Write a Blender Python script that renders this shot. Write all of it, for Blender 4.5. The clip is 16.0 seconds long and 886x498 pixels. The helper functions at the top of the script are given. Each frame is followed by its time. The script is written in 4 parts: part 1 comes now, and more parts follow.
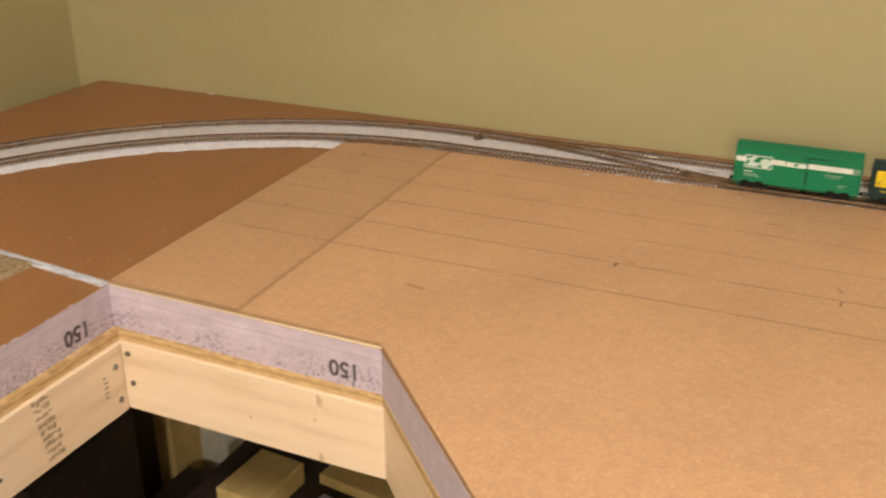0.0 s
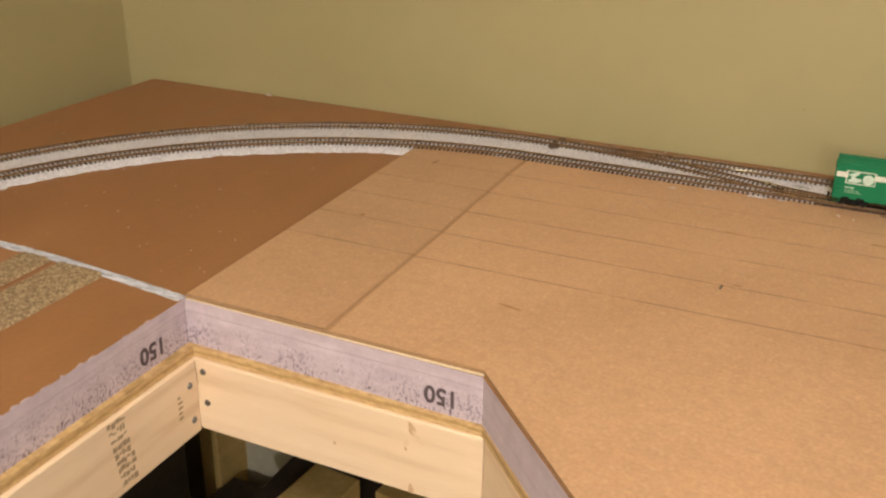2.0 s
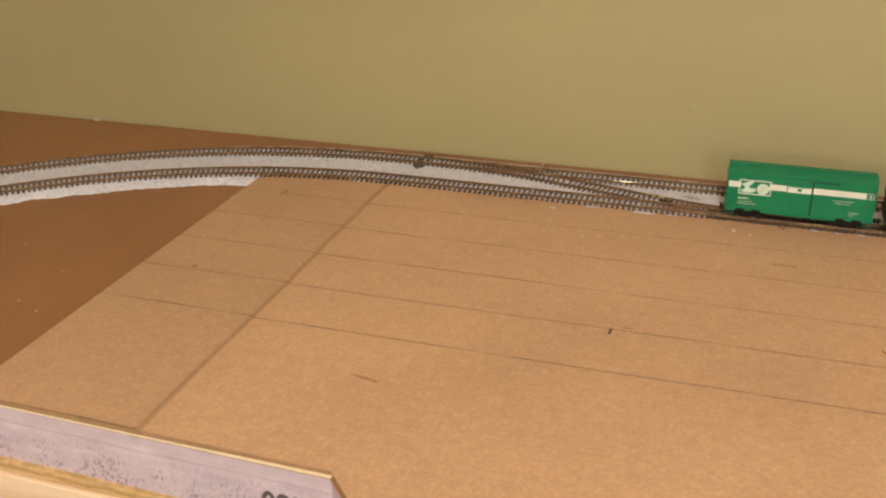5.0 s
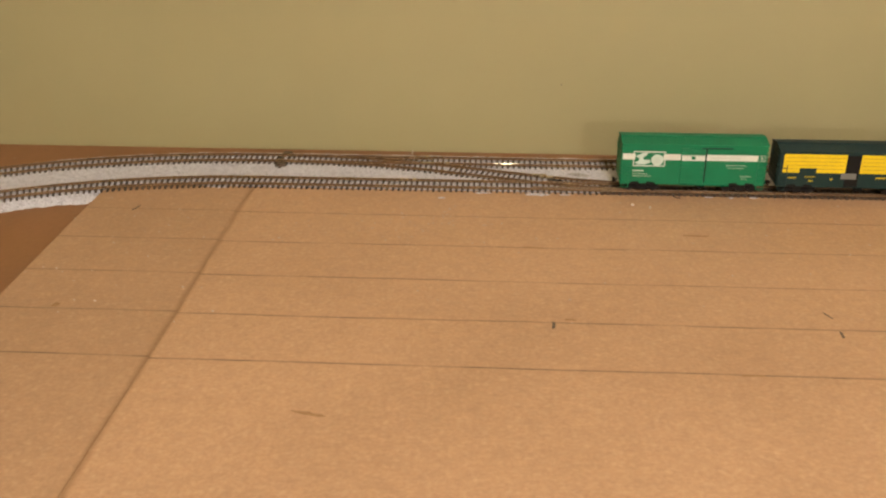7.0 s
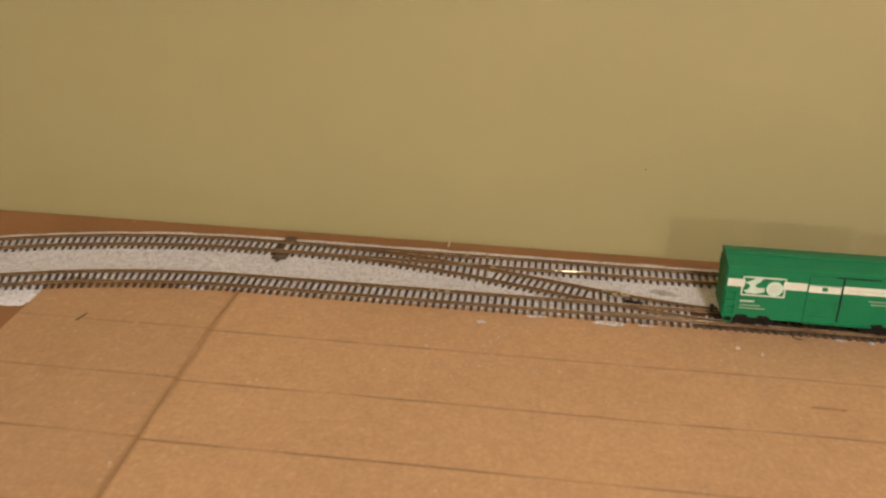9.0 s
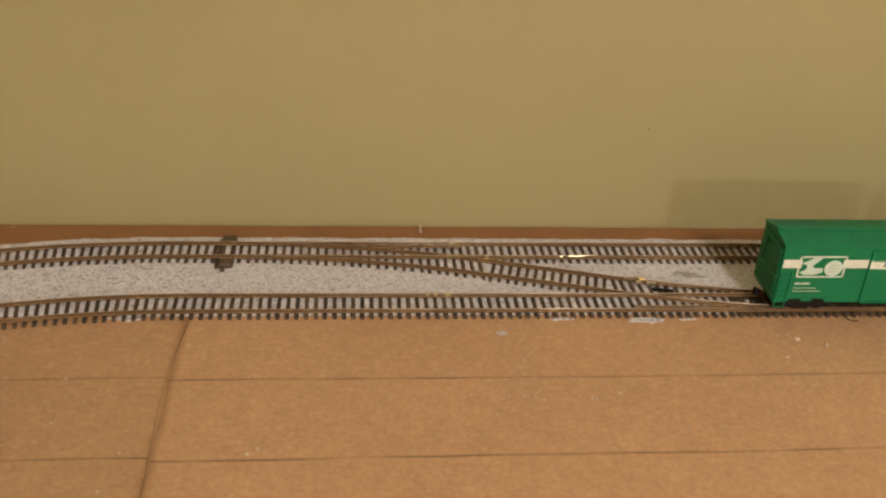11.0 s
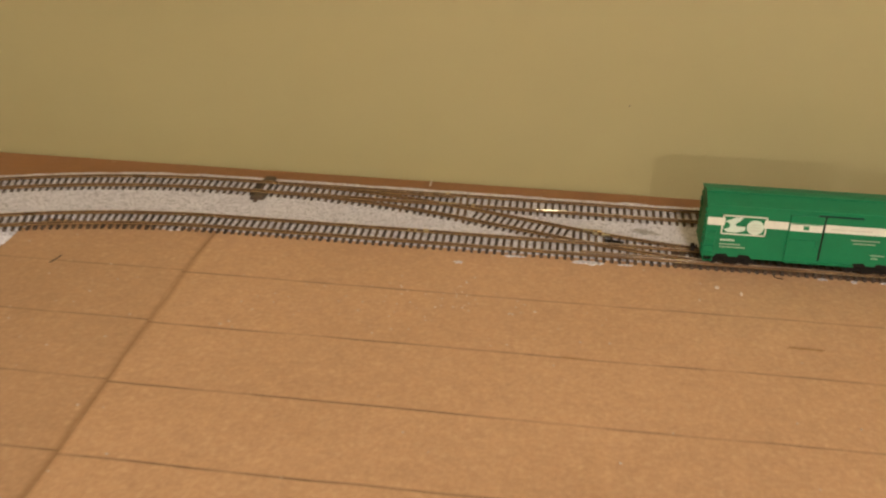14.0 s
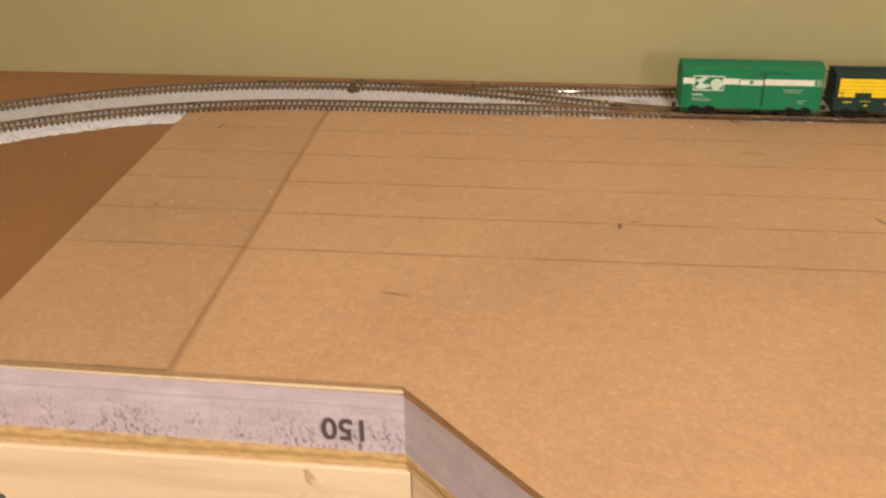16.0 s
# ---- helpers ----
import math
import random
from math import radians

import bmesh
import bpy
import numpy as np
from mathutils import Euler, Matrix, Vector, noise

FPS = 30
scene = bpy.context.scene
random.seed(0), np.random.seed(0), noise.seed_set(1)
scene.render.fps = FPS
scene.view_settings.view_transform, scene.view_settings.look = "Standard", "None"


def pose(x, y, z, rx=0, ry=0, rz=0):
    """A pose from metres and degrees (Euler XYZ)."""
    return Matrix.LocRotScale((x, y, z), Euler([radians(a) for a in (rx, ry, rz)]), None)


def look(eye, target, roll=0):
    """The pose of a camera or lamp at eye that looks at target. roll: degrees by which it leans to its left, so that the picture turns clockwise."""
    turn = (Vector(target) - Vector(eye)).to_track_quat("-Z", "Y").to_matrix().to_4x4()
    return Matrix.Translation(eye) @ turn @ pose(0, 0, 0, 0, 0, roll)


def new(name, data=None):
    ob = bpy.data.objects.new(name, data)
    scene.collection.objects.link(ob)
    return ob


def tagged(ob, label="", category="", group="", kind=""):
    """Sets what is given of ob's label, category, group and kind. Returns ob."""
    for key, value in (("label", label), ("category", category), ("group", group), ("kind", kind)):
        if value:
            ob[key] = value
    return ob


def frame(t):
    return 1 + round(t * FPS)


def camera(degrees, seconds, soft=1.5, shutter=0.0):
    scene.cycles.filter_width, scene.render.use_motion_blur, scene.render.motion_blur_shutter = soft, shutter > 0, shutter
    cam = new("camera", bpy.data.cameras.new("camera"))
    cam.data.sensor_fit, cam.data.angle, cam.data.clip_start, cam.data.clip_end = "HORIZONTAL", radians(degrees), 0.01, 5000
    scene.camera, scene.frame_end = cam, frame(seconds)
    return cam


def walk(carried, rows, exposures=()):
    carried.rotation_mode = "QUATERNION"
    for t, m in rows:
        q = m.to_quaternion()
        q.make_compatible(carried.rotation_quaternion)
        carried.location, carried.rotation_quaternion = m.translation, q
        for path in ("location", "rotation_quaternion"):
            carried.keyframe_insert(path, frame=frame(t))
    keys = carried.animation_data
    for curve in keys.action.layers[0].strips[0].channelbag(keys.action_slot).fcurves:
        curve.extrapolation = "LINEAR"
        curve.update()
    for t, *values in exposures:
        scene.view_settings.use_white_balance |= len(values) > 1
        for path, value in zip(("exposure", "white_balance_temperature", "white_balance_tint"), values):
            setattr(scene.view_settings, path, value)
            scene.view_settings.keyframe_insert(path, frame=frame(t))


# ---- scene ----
cam = camera(48.0, 16.0, soft=2.2, shutter=0.5)
PATH = [
    (0, (0.361, -0.276, 1.42), (-0.356, 1.404, 0.607), 0.1),
    (0.5, (0.367, -0.275, 1.42), (-0.475, 1.342, 0.598), 0.2),
    (1, (0.365, -0.279, 1.423), (-0.528, 1.321, 0.621), 0.2),
    (1.5, (0.337, -0.272, 1.418), (-0.524, 1.345, 0.615), 0.8),
    (2, (0.268, -0.252, 1.411), (-0.475, 1.417, 0.597), 0.8),
    (2.5, (0.18, -0.217, 1.402), (-0.428, 1.505, 0.586), 0.4),
    (3, (0.139, -0.188, 1.392), (-0.364, 1.566, 0.573), -0.2),
    (3.5, (0.115, -0.18, 1.384), (-0.325, 1.577, 0.535), -0.2),
    (4, (0.145, -0.145, 1.391), (-0.364, 1.594, 0.545), -0.9),
    (4.5, (0.215, -0.109, 1.403), (-0.325, 1.625, 0.565), -0.7),
    (5, (0.25, -0.092, 1.4), (-0.3, 1.64, 0.567), -0.4),
    (5.2, (0.251, -0.084, 1.399), (-0.273, 1.651, 0.553), -0.8),
    (7.3, (0.09, -0.031, 1.364), (0.017, 1.778, 0.514), 0.5),
    (7.5, (0.076, -0.029, 1.359), (0.008, 1.782, 0.513), 0.8),
    (8, (0.071, 0.016, 1.359), (-0.059, 1.815, 0.494), 0.8),
    (8.5, (0.103, 0.135, 1.369), (-0.118, 1.922, 0.498), 1.1),
    (8.7, (0.117, 0.175, 1.367), (-0.111, 1.975, 0.526), 1.3),
    (10.8, (-0.025, 0.373, 1.348), (0.16, 2.082, 0.326), 3.45),
    (11, (-0.032, 0.373, 1.344), (0.169, 2.103, 0.359), 3.45),
    (11.5, (-0.028, 0.378, 1.343), (0.163, 2.103, 0.349), 3.65),
    (12, (-0.032, 0.376, 1.336), (0.153, 2.087, 0.317), 4.05),
    (12.5, (-0.036, 0.373, 1.332), (0.147, 2.071, 0.292), 3.55),
    (13, (-0.028, 0.35, 1.334), (0.136, 2.086, 0.354), 2.85),
    (13.5, (0.055, 0.304, 1.353), (0.01, 2.032, 0.348), 1.3),
    (14, (0.135, 0.239, 1.362), (-0.087, 1.977, 0.397), 0.8),
    (14.5, (0.126, 0.161, 1.357), (-0.106, 1.929, 0.452), 0.4),
    (15, (0.096, 0.061, 1.351), (-0.09, 1.842, 0.46), 0.7),
    (15.5, (0.067, -0.047, 1.349), (-0.106, 1.734, 0.456), -0.3),
    (16, (0.096, -0.108, 1.347), (-0.084, 1.667, 0.443), -0.5),
]
walk(cam, [(t, look(e, g, r)) for t, e, g, r in PATH],
     exposures=((0, 0.13, 6380, 10), (5.0, 0.06, 6380, 10), (8.0, 0.05, 6500, 10), (10.0, -0.05, 6650, 10), (11.0, -0.1, 6750, 10), (13.0, -0.1, 6750, 10), (14.2, -0.02, 6680, 10), (15.0, 0.04, 6600, 10), (16.0, 0.11, 6500, 10)))

# ---- world and light ----
world = bpy.data.worlds.new("room_air")
scene.world = world
world.use_nodes = True
world.node_tree.nodes["Background"].inputs[0].default_value = (1.0, 0.86, 0.66, 1)
world.node_tree.nodes["Background"].inputs[1].default_value = 0.02


def lamp(name, kind, energy, colour, m, size=0.1):
    data = bpy.data.lights.new(name, kind)
    data.energy, data.color = energy, colour
    if kind == "AREA":
        data.size = size
    else:
        data.shadow_soft_size = size
    ob = new(name, data)
    ob.matrix_world = m
    return ob


# a bare bulb far behind and to the side of the bench, and a second one deeper in the room
lamp("room_bulb", "POINT", 96, (1.0, 0.905, 0.80), pose(1.03, -3.0, 1.90), 0.045)
lamp("ceiling_bulb", "POINT", 91, (1.0, 0.905, 0.80), pose(0.46, -0.86, 2.25), 0.12)


# ---- materials ----
def nodes_of(name):
    m = bpy.data.materials.new(name)
    m.use_nodes = True
    t = m.node_tree
    return m, t, t.nodes["Principled BSDF"]


def nd(t, kind, links=(), **props):
    n = t.nodes.new(kind)
    for k, v in props.items():
        setattr(n, k, v)
    for key, val in dict(links).items():
        if isinstance(val, bpy.types.NodeSocket):
            t.links.new(val, n.inputs[key])
        else:
            n.inputs[key].default_value = val
    return n


def coords(t, scale=(1, 1, 1), rot=(0, 0, 0)):
    c = nd(t, "ShaderNodeTexCoord")
    mp = nd(t, "ShaderNodeMapping", {"Vector": c.outputs["Object"], "Scale": scale, "Rotation": rot})
    return mp.outputs[0]


def noise_of(t, vec, scale, detail=4.0, rough=0.6):
    return nd(t, "ShaderNodeTexNoise", {"Vector": vec, "Scale": scale, "Detail": detail, "Roughness": rough}).outputs[0]


def ramp(t, fac, stops):
    r = nd(t, "ShaderNodeValToRGB", {"Fac": fac})
    e = r.color_ramp.elements
    while len(e) < len(stops):
        e.new(0.5)
    for el, (p, c) in zip(e, stops):
        el.position, el.color = p, (*c, 1) if len(c) == 3 else c
    return r.outputs[0]


def grey(v):
    return (v, v, v)


def mix(t, fac, a, b, mode="MIX"):
    n = nd(t, "ShaderNodeMix", data_type="RGBA", blend_type=mode)
    for key, val in ((0, fac), (6, a), (7, b)):
        if isinstance(val, bpy.types.NodeSocket):
            t.links.new(val, n.inputs[key])
        else:
            n.inputs[key].default_value = val if key == 0 else (*val, 1)
    return n.outputs[2]


def math_of(t, op, a, b=0.0, c=0.0):
    n = nd(t, "ShaderNodeMath", operation=op)
    for k, v in enumerate((a, b, c)):
        if isinstance(v, bpy.types.NodeSocket):
            t.links.new(v, n.inputs[k])
        else:
            n.inputs[k].default_value = v
    return n.outputs[0]


def bump(t, b, height, strength, dist):
    n = nd(t, "ShaderNodeBump", {"Height": height, "Strength": strength, "Distance": dist})
    t.links.new(n.outputs[0], b.inputs["Normal"])


def finish(t, b, colour, rough=0.6, metal=0.0):
    for key, val in (("Base Color", colour), ("Roughness", rough), ("Metallic", metal)):
        if isinstance(val, bpy.types.NodeSocket):
            t.links.new(val, b.inputs[key])
        else:
            b.inputs[key].default_value = (*val, 1) if key == "Base Color" else val


def mottled(name, dark, light, scale, rough=0.6, metal=0.0, fine=8.0, bump_d=0.0, bump_s=0.3):
    """Two-scale mottled surface."""
    m, t, b = nodes_of(name)
    v = coords(t)
    n1, n2 = noise_of(t, v, scale), noise_of(t, v, scale * fine)
    f = math_of(t, "ADD", math_of(t, "MULTIPLY", n1, 0.6), math_of(t, "MULTIPLY", n2, 0.4))
    col = ramp(t, f, [(0.32, dark), (0.68, light)])
    finish(t, b, col, rough, metal)
    if bump_d:
        bump(t, b, n2, bump_s, bump_d)
    return m


def hardboard(name, shift, tone=1.0, front=0.0):
    """Pressed hardboard with fine flakes, painted shade at the joint and drawn pencil lines."""
    m, t, b = nodes_of(name)
    v = coords(t)
    big = noise_of(t, v, 6.0, 5)
    mid = noise_of(t, v, 85.0, 5, 0.75)
    fine = noise_of(t, v, 300.0, 3, 0.7)
    col = ramp(t, fine, [(p, tuple(tone * q for q in c)) for p, c in ((0.28, (0.440, 0.255, 0.140)), (0.52, (0.495, 0.300, 0.170)), (0.74, (0.555, 0.352, 0.210)))])
    col = mix(t, 0.55, col, ramp(t, mid, [(0.3, grey(0.42)), (0.7, grey(0.62))]), "OVERLAY")
    col = mix(t, 0.5, col, ramp(t, big, [(0.3, (0.43, 0.415, 0.40)), (0.7, (0.59, 0.58, 0.57))]), "OVERLAY")
    # pale flakes
    vo = nd(t, "ShaderNodeTexVoronoi", {"Vector": v, "Scale": 190.0, "Randomness": 1.0})
    flake = ramp(t, vo.outputs["Distance"], [(0.12, grey(1)), (0.60, grey(0))])
    pick = ramp(t, nd(t, "ShaderNodeSeparateColor", {"Color": vo.outputs["Color"]}).outputs[0], [(0.50, grey(0)), (0.95, grey(1))])
    col = mix(t, math_of(t, "MULTIPLY", math_of(t, "MULTIPLY", flake, pick), 0.16), col, (0.80, 0.57, 0.36))
    # pencil lines, 66 mm apart
    sep = nd(t, "ShaderNodeSeparateXYZ", {"Vector": v})
    wob = math_of(t, "MULTIPLY", math_of(t, "SUBTRACT", noise_of(t, v, 9.0, 2), 0.5), 0.0035)
    yy = math_of(t, "ADD", math_of(t, "ADD", sep.outputs[1], wob), -0.5625 - shift + 0.033)
    ph = math_of(t, "ABSOLUTE", math_of(t, "SUBTRACT", math_of(t, "MODULO", yy, 0.0665), 0.033))
    line = ramp(t, math_of(t, "MULTIPLY", ph, 850.0), [(0.0, grey(1)), (0.55, grey(0.9)), (1.0, grey(0))])
    inside = math_of(t, "MULTIPLY", math_of(t, "GREATER_THAN", sep.outputs[1], 0.545), math_of(t, "LESS_THAN", sep.outputs[1], 0.850))
    soft = ramp(t, noise_of(t, coords(t, (1, 5, 1)), 22.0, 3), [(0.36, grey(0.28)), (0.60, grey(1.0))])
    near = nd(t, "ShaderNodeMapRange", {"Value": sep.outputs[1], "From Min": 0.56, "From Max": 0.78, "To Min": 1.0, "To Max": 0.75}).outputs[0]
    lf = math_of(t, "MULTIPLY", math_of(t, "MULTIPLY", math_of(t, "MULTIPLY", line, inside), soft), near)
    col = mix(t, lf, col, (0.165, 0.092, 0.048))
    # soft brown shade along the joint of the two sheets, put into the colour
    jx = math_of(t, "ABSOLUTE", math_of(t, "SUBTRACT", sep.outputs[0], math_of(t, "MULTIPLY_ADD", noise_of(t, v, 14.0, 3), 0.006, -0.1302)))
    joint_shade = ramp(t, math_of(t, "MULTIPLY", jx, 230.0), [(0.0, grey(0.66)), (0.3, grey(0.44)), (0.7, grey(0.14)), (1.0, grey(0))])
    col = mix(t, joint_shade, col, (0.24, 0.118, 0.046))
    if front:
        # dark uneven line along the front edge
        fy = math_of(t, "SUBTRACT", math_of(t, "MULTIPLY_ADD", sep.outputs[0], 0.0136, sep.outputs[1]), front)
        front_dark = ramp(t, math_of(t, "SUBTRACT", math_of(t, "MULTIPLY", fy, 130.0), math_of(t, "MULTIPLY", noise_of(t, v, 70.0, 4, 0.7), 0.6)), [(0.02, grey(0.75)), (0.18, grey(0))])
        col = mix(t, front_dark, col, (0.12, 0.068, 0.036))
    finish(t, b, col, ramp(t, mid, [(0.3, grey(0.42)), (0.7, grey(0.56))]))
    bump(t, b, fine, 0.08, 0.0005)
    return m


def brown_paint():
    m, t, b = nodes_of("brown_latex_paint")
    v = coords(t)
    streak = noise_of(t, coords(t, (1, 0.25, 1), (0, 0, 0.5)), 16.0, 5)
    fine = noise_of(t, v, 180.0, 4)
    col = ramp(t, streak, [(0.28, (0.235, 0.104, 0.040)), (0.55, (0.285, 0.130, 0.050)), (0.75, (0.325, 0.155, 0.066))])
    col = mix(t, 0.35, col, ramp(t, fine, [(0.3, grey(0.42)), (0.7, grey(0.58))]), "OVERLAY")
    speck = nd(t, "ShaderNodeTexVoronoi", {"Vector": v, "Scale": 42.0})
    sp = math_of(t, "MULTIPLY", math_of(t, "LESS_THAN", speck.outputs["Distance"], 0.045),
                 math_of(t, "GREATER_THAN", nd(t, "ShaderNodeSeparateColor", {"Color": speck.outputs["Color"]}).outputs[0], 0.72))
    col = mix(t, math_of(t, "MULTIPLY", sp, 0.7), col, (0.62, 0.50, 0.36))
    finish(t, b, col, ramp(t, streak, [(0.3, grey(0.42)), (0.7, grey(0.58))]))
    bump(t, b, fine, 0.3, 0.0008)
    return m


def lilac_foam():
    """Cut edge of extruded foam board: knife lines and a smeared dark print band near the bottom."""
    m, t, b = nodes_of("lilac_foam")
    v = coords(t)
    sep = nd(t, "ShaderNodeSeparateXYZ", {"Vector": v})
    drag = noise_of(t, coords(t, (0.35, 0.35, 3.0)), 60.0, 5)
    fine = noise_of(t, v, 300.0, 3)
    col = ramp(t, drag, [(0.25, (0.440, 0.362, 0.412)), (0.6, (0.520, 0.436, 0.482)), (0.8, (0.59, 0.510, 0.550))])
    patch = noise_of(t, v, 34.0, 2)
    col = mix(t, 0.5, col, ramp(t, noise_of(t, v, 60.0, 4, 0.7), [(0.3, grey(0.40)), (0.7, grey(0.62))]), "OVERLAY")
    dots = noise_of(t, coords(t, (1, 1, 0.6)), 420.0, 3, 0.75)
    band = nd(t, "ShaderNodeMapRange", {"Value": sep.outputs[2], "From Min": 0.956, "From Max": 0.984, "To Min": 1.0, "To Max": 0.0}).outputs[0]
    nor = nd(t, "ShaderNodeSeparateXYZ", {"Vector": nd(t, "ShaderNodeNewGeometry").outputs["Normal"]})
    square = math_of(t, "LESS_THAN", math_of(t, "ABSOLUTE", math_of(t, "MULTIPLY", nor.outputs[0], nor.outputs[1])), 0.3)
    keep = math_of(t, "MULTIPLY", ramp(t, patch, [(0.32, grey(0)), (0.52, grey(1))]), ramp(t, dots, [(0.535, grey(0)), (0.585, grey(1))]))
    col = mix(t, math_of(t, "MULTIPLY", math_of(t, "MULTIPLY", math_of(t, "MULTIPLY", keep, band), square), 0.9), col, (0.095, 0.062, 0.085))
    cut = math_of(t, "LESS_THAN", math_of(t, "ABSOLUTE", math_of(t, "SUBTRACT", sep.outputs[2],
                  math_of(t, "ADD", 0.981, math_of(t, "MULTIPLY", patch, 0.005)))), 0.0005)
    col = mix(t, math_of(t, "MULTIPLY", math_of(t, "MULTIPLY", cut, square), 0.4), col, (0.26, 0.21, 0.26))
    finish(t, b, col, 0.75)
    bump(t, b, fine, 0.35, 0.0006)
    return m


def pine(name, along, warm=1.0):
    """Pale softwood with grain along one axis ('X', 'Y' or the diagonal 'D')."""
    m, t, b = nodes_of(name)
    c = nd(t, "ShaderNodeTexCoord")
    rot = {"X": (0, 0, 0), "Y": (0, 0, radians(90)), "D": (0, 0, radians(48.6))}[along]
    mp0 = nd(t, "ShaderNodeMapping", {"Vector": c.outputs["Object"], "Rotation": rot})
    mp = nd(t, "ShaderNodeMapping", {"Vector": mp0.outputs[0], "Scale": (0.8, 9, 9)})
    g = noise_of(t, mp.outputs[0], 5.0, 6, 0.55)
    w = nd(t, "ShaderNodeTexWave", {"Vector": mp.outputs[0], "Scale": 1.5, "Distortion": 9.0, "Detail": 3.0, "Detail Scale": 0.7},
           wave_type="BANDS", bands_direction="Z")
    f = math_of(t, "ADD", math_of(t, "MULTIPLY", w.outputs[1], 0.16), math_of(t, "MULTIPLY", g, 0.84))
    col = ramp(t, f, [(0.22, (0.60 * warm, 0.415 * warm, 0.235 * warm)), (0.45, (0.76 * warm, 0.580 * warm, 0.395 * warm)), (0.8, (0.81 * warm, 0.64 * warm, 0.45 * warm))])
    fine = noise_of(t, nd(t, "ShaderNodeMapping", {"Vector": mp0.outputs[0], "Scale": (3, 60, 60)}).outputs[0], 14.0, 4)
    col = mix(t, 0.35, col, ramp(t, fine, [(0.3, grey(0.42)), (0.7, grey(0.58))]), "OVERLAY")
    finish(t, b, col, 0.5)
    bump(t, b, fine, 0.15, 0.0005)
    return m


def ply_edge():
    m, t, b = nodes_of("plywood_edge")
    v = coords(t)
    sep = nd(t, "ShaderNodeSeparateXYZ", {"Vector": v})
    z = math_of(t, "ADD", sep.outputs[2], math_of(t, "MULTIPLY", noise_of(t, v, 40.0, 4), 0.006))
    s = math_of(t, "SINE", math_of(t, "MULTIPLY", z, 900.0))
    col = ramp(t, math_of(t, "MULTIPLY_ADD", s, 0.5, 0.5), [(0.25, (0.44, 0.275, 0.105)), (0.75, (0.58, 0.39, 0.185))])
    col = mix(t, 0.9, col, ramp(t, noise_of(t, coords(t, (1, 1, 3)), 110.0, 5, 0.7), [(0.3, grey(0.32)), (0.7, grey(0.64))]), "OVERLAY")
    finish(t, b, col, 0.7)
    return m


def ballast_mat():
    m, t, b = nodes_of("grey_ballast")
    v = coords(t)
    vo = nd(t, "ShaderNodeTexVoronoi", {"Vector": v, "Scale": 700.0})
    r = nd(t, "ShaderNodeSeparateColor", {"Color": vo.outputs["Color"]}).outputs[0]
    col = ramp(t, r, [(0.0, (0.34, 0.32, 0.35)), (0.15, (0.54, 0.525, 0.575)), (0.6, (0.665, 0.645, 0.70)), (1.0, (0.77, 0.755, 0.81))])
    big = noise_of(t, v, 25.0, 4)
    col = mix(t, 0.5, col, ramp(t, big, [(0.3, (0.44, 0.43, 0.42)), (0.7, (0.57, 0.57, 0.57))]), "OVERLAY")
    finish(t, b, col, 0.85)
    h = math_of(t, "SUBTRACT", 1.0, vo.outputs["Distance"])
    bump(t, b, h, 0.55, 0.0010)
    return m


def wall_paint(name, a, c):
    m, t, b = nodes_of(name)
    v = coords(t)
    big, roll = noise_of(t, v, 1.7, 4), noise_of(t, v, 260.0, 3)
    col = ramp(t, big, [(0.3, a), (0.7, c)])
    finish(t, b, col, ramp(t, big, [(0.3, grey(0.50)), (0.7, grey(0.62))]))
    bump(t, b, roll, 0.12, 0.0008)
    return m


def weathered_rail():
    m, t, b = nodes_of("weathered_rail")
    v = coords(t)
    geo = nd(t, "ShaderNodeNewGeometry")
    up = nd(t, "ShaderNodeSeparateXYZ", {"Vector": geo.outputs["Normal"]}).outputs[2]
    top = ramp(t, up, [(0.75, grey(0)), (0.95, grey(1))])
    n = noise_of(t, v, 90.0, 4)
    side = ramp(t, n, [(0.3, (0.085, 0.046, 0.022)), (0.7, (0.17, 0.095, 0.045))])
    # bare rail head, its tan patches brightened to stand for glisten
    head = ramp(t, noise_of(t, v, 24.0, 3), [(0.35, (0.34, 0.220, 0.110)), (0.55, (0.57, 0.40, 0.21)), (0.66, (0.80, 0.64, 0.40))])
    finish(t, b, mix(t, top, side, head), ramp(t, noise_of(t, v, 24.0, 3), [(0.38, grey(0.46)), (0.62, grey(0.26))]), math_of(t, "MULTIPLY_ADD", top, 0.65, 0.15))
    return m


def tie_plastic():
    m, t, b = nodes_of("brown_tie_plastic")
    info = nd(t, "ShaderNodeObjectInfo")
    n = noise_of(t, coords(t), 500.0, 3)
    col = ramp(t, info.outputs["Random"], [(0.0, (0.040, 0.027, 0.020)), (0.6, (0.070, 0.045, 0.029)), (1.0, (0.115, 0.072, 0.040))])
    col = mix(t, 0.6, col, ramp(t, n, [(0.3, grey(0.38)), (0.7, grey(0.62))]), "OVERLAY")
    finish(t, b, col, 0.5)
    return m


def smeared_caulk():
    """Dried caulk dragged along the joint: grey and white strands."""
    m, t, b = nodes_of("dried_caulk")
    strand = noise_of(t, coords(t, (0.10, 1.6, 1.6), (0, 0, 0.06)), 260.0, 4, 0.7)
    grit = noise_of(t, coords(t), 420.0, 3)
    col = ramp(t, strand, [(0.36, (0.17, 0.17, 0.19)), (0.48, (0.38, 0.385, 0.42)), (0.64, (0.62, 0.63, 0.68))])
    col = mix(t, 0.4, col, ramp(t, grit, [(0.3, grey(0.40)), (0.7, grey(0.60))]), "OVERLAY")
    finish(t, b, col, 0.45)
    bump(t, b, strand, 0.5, 0.0010)
    return m


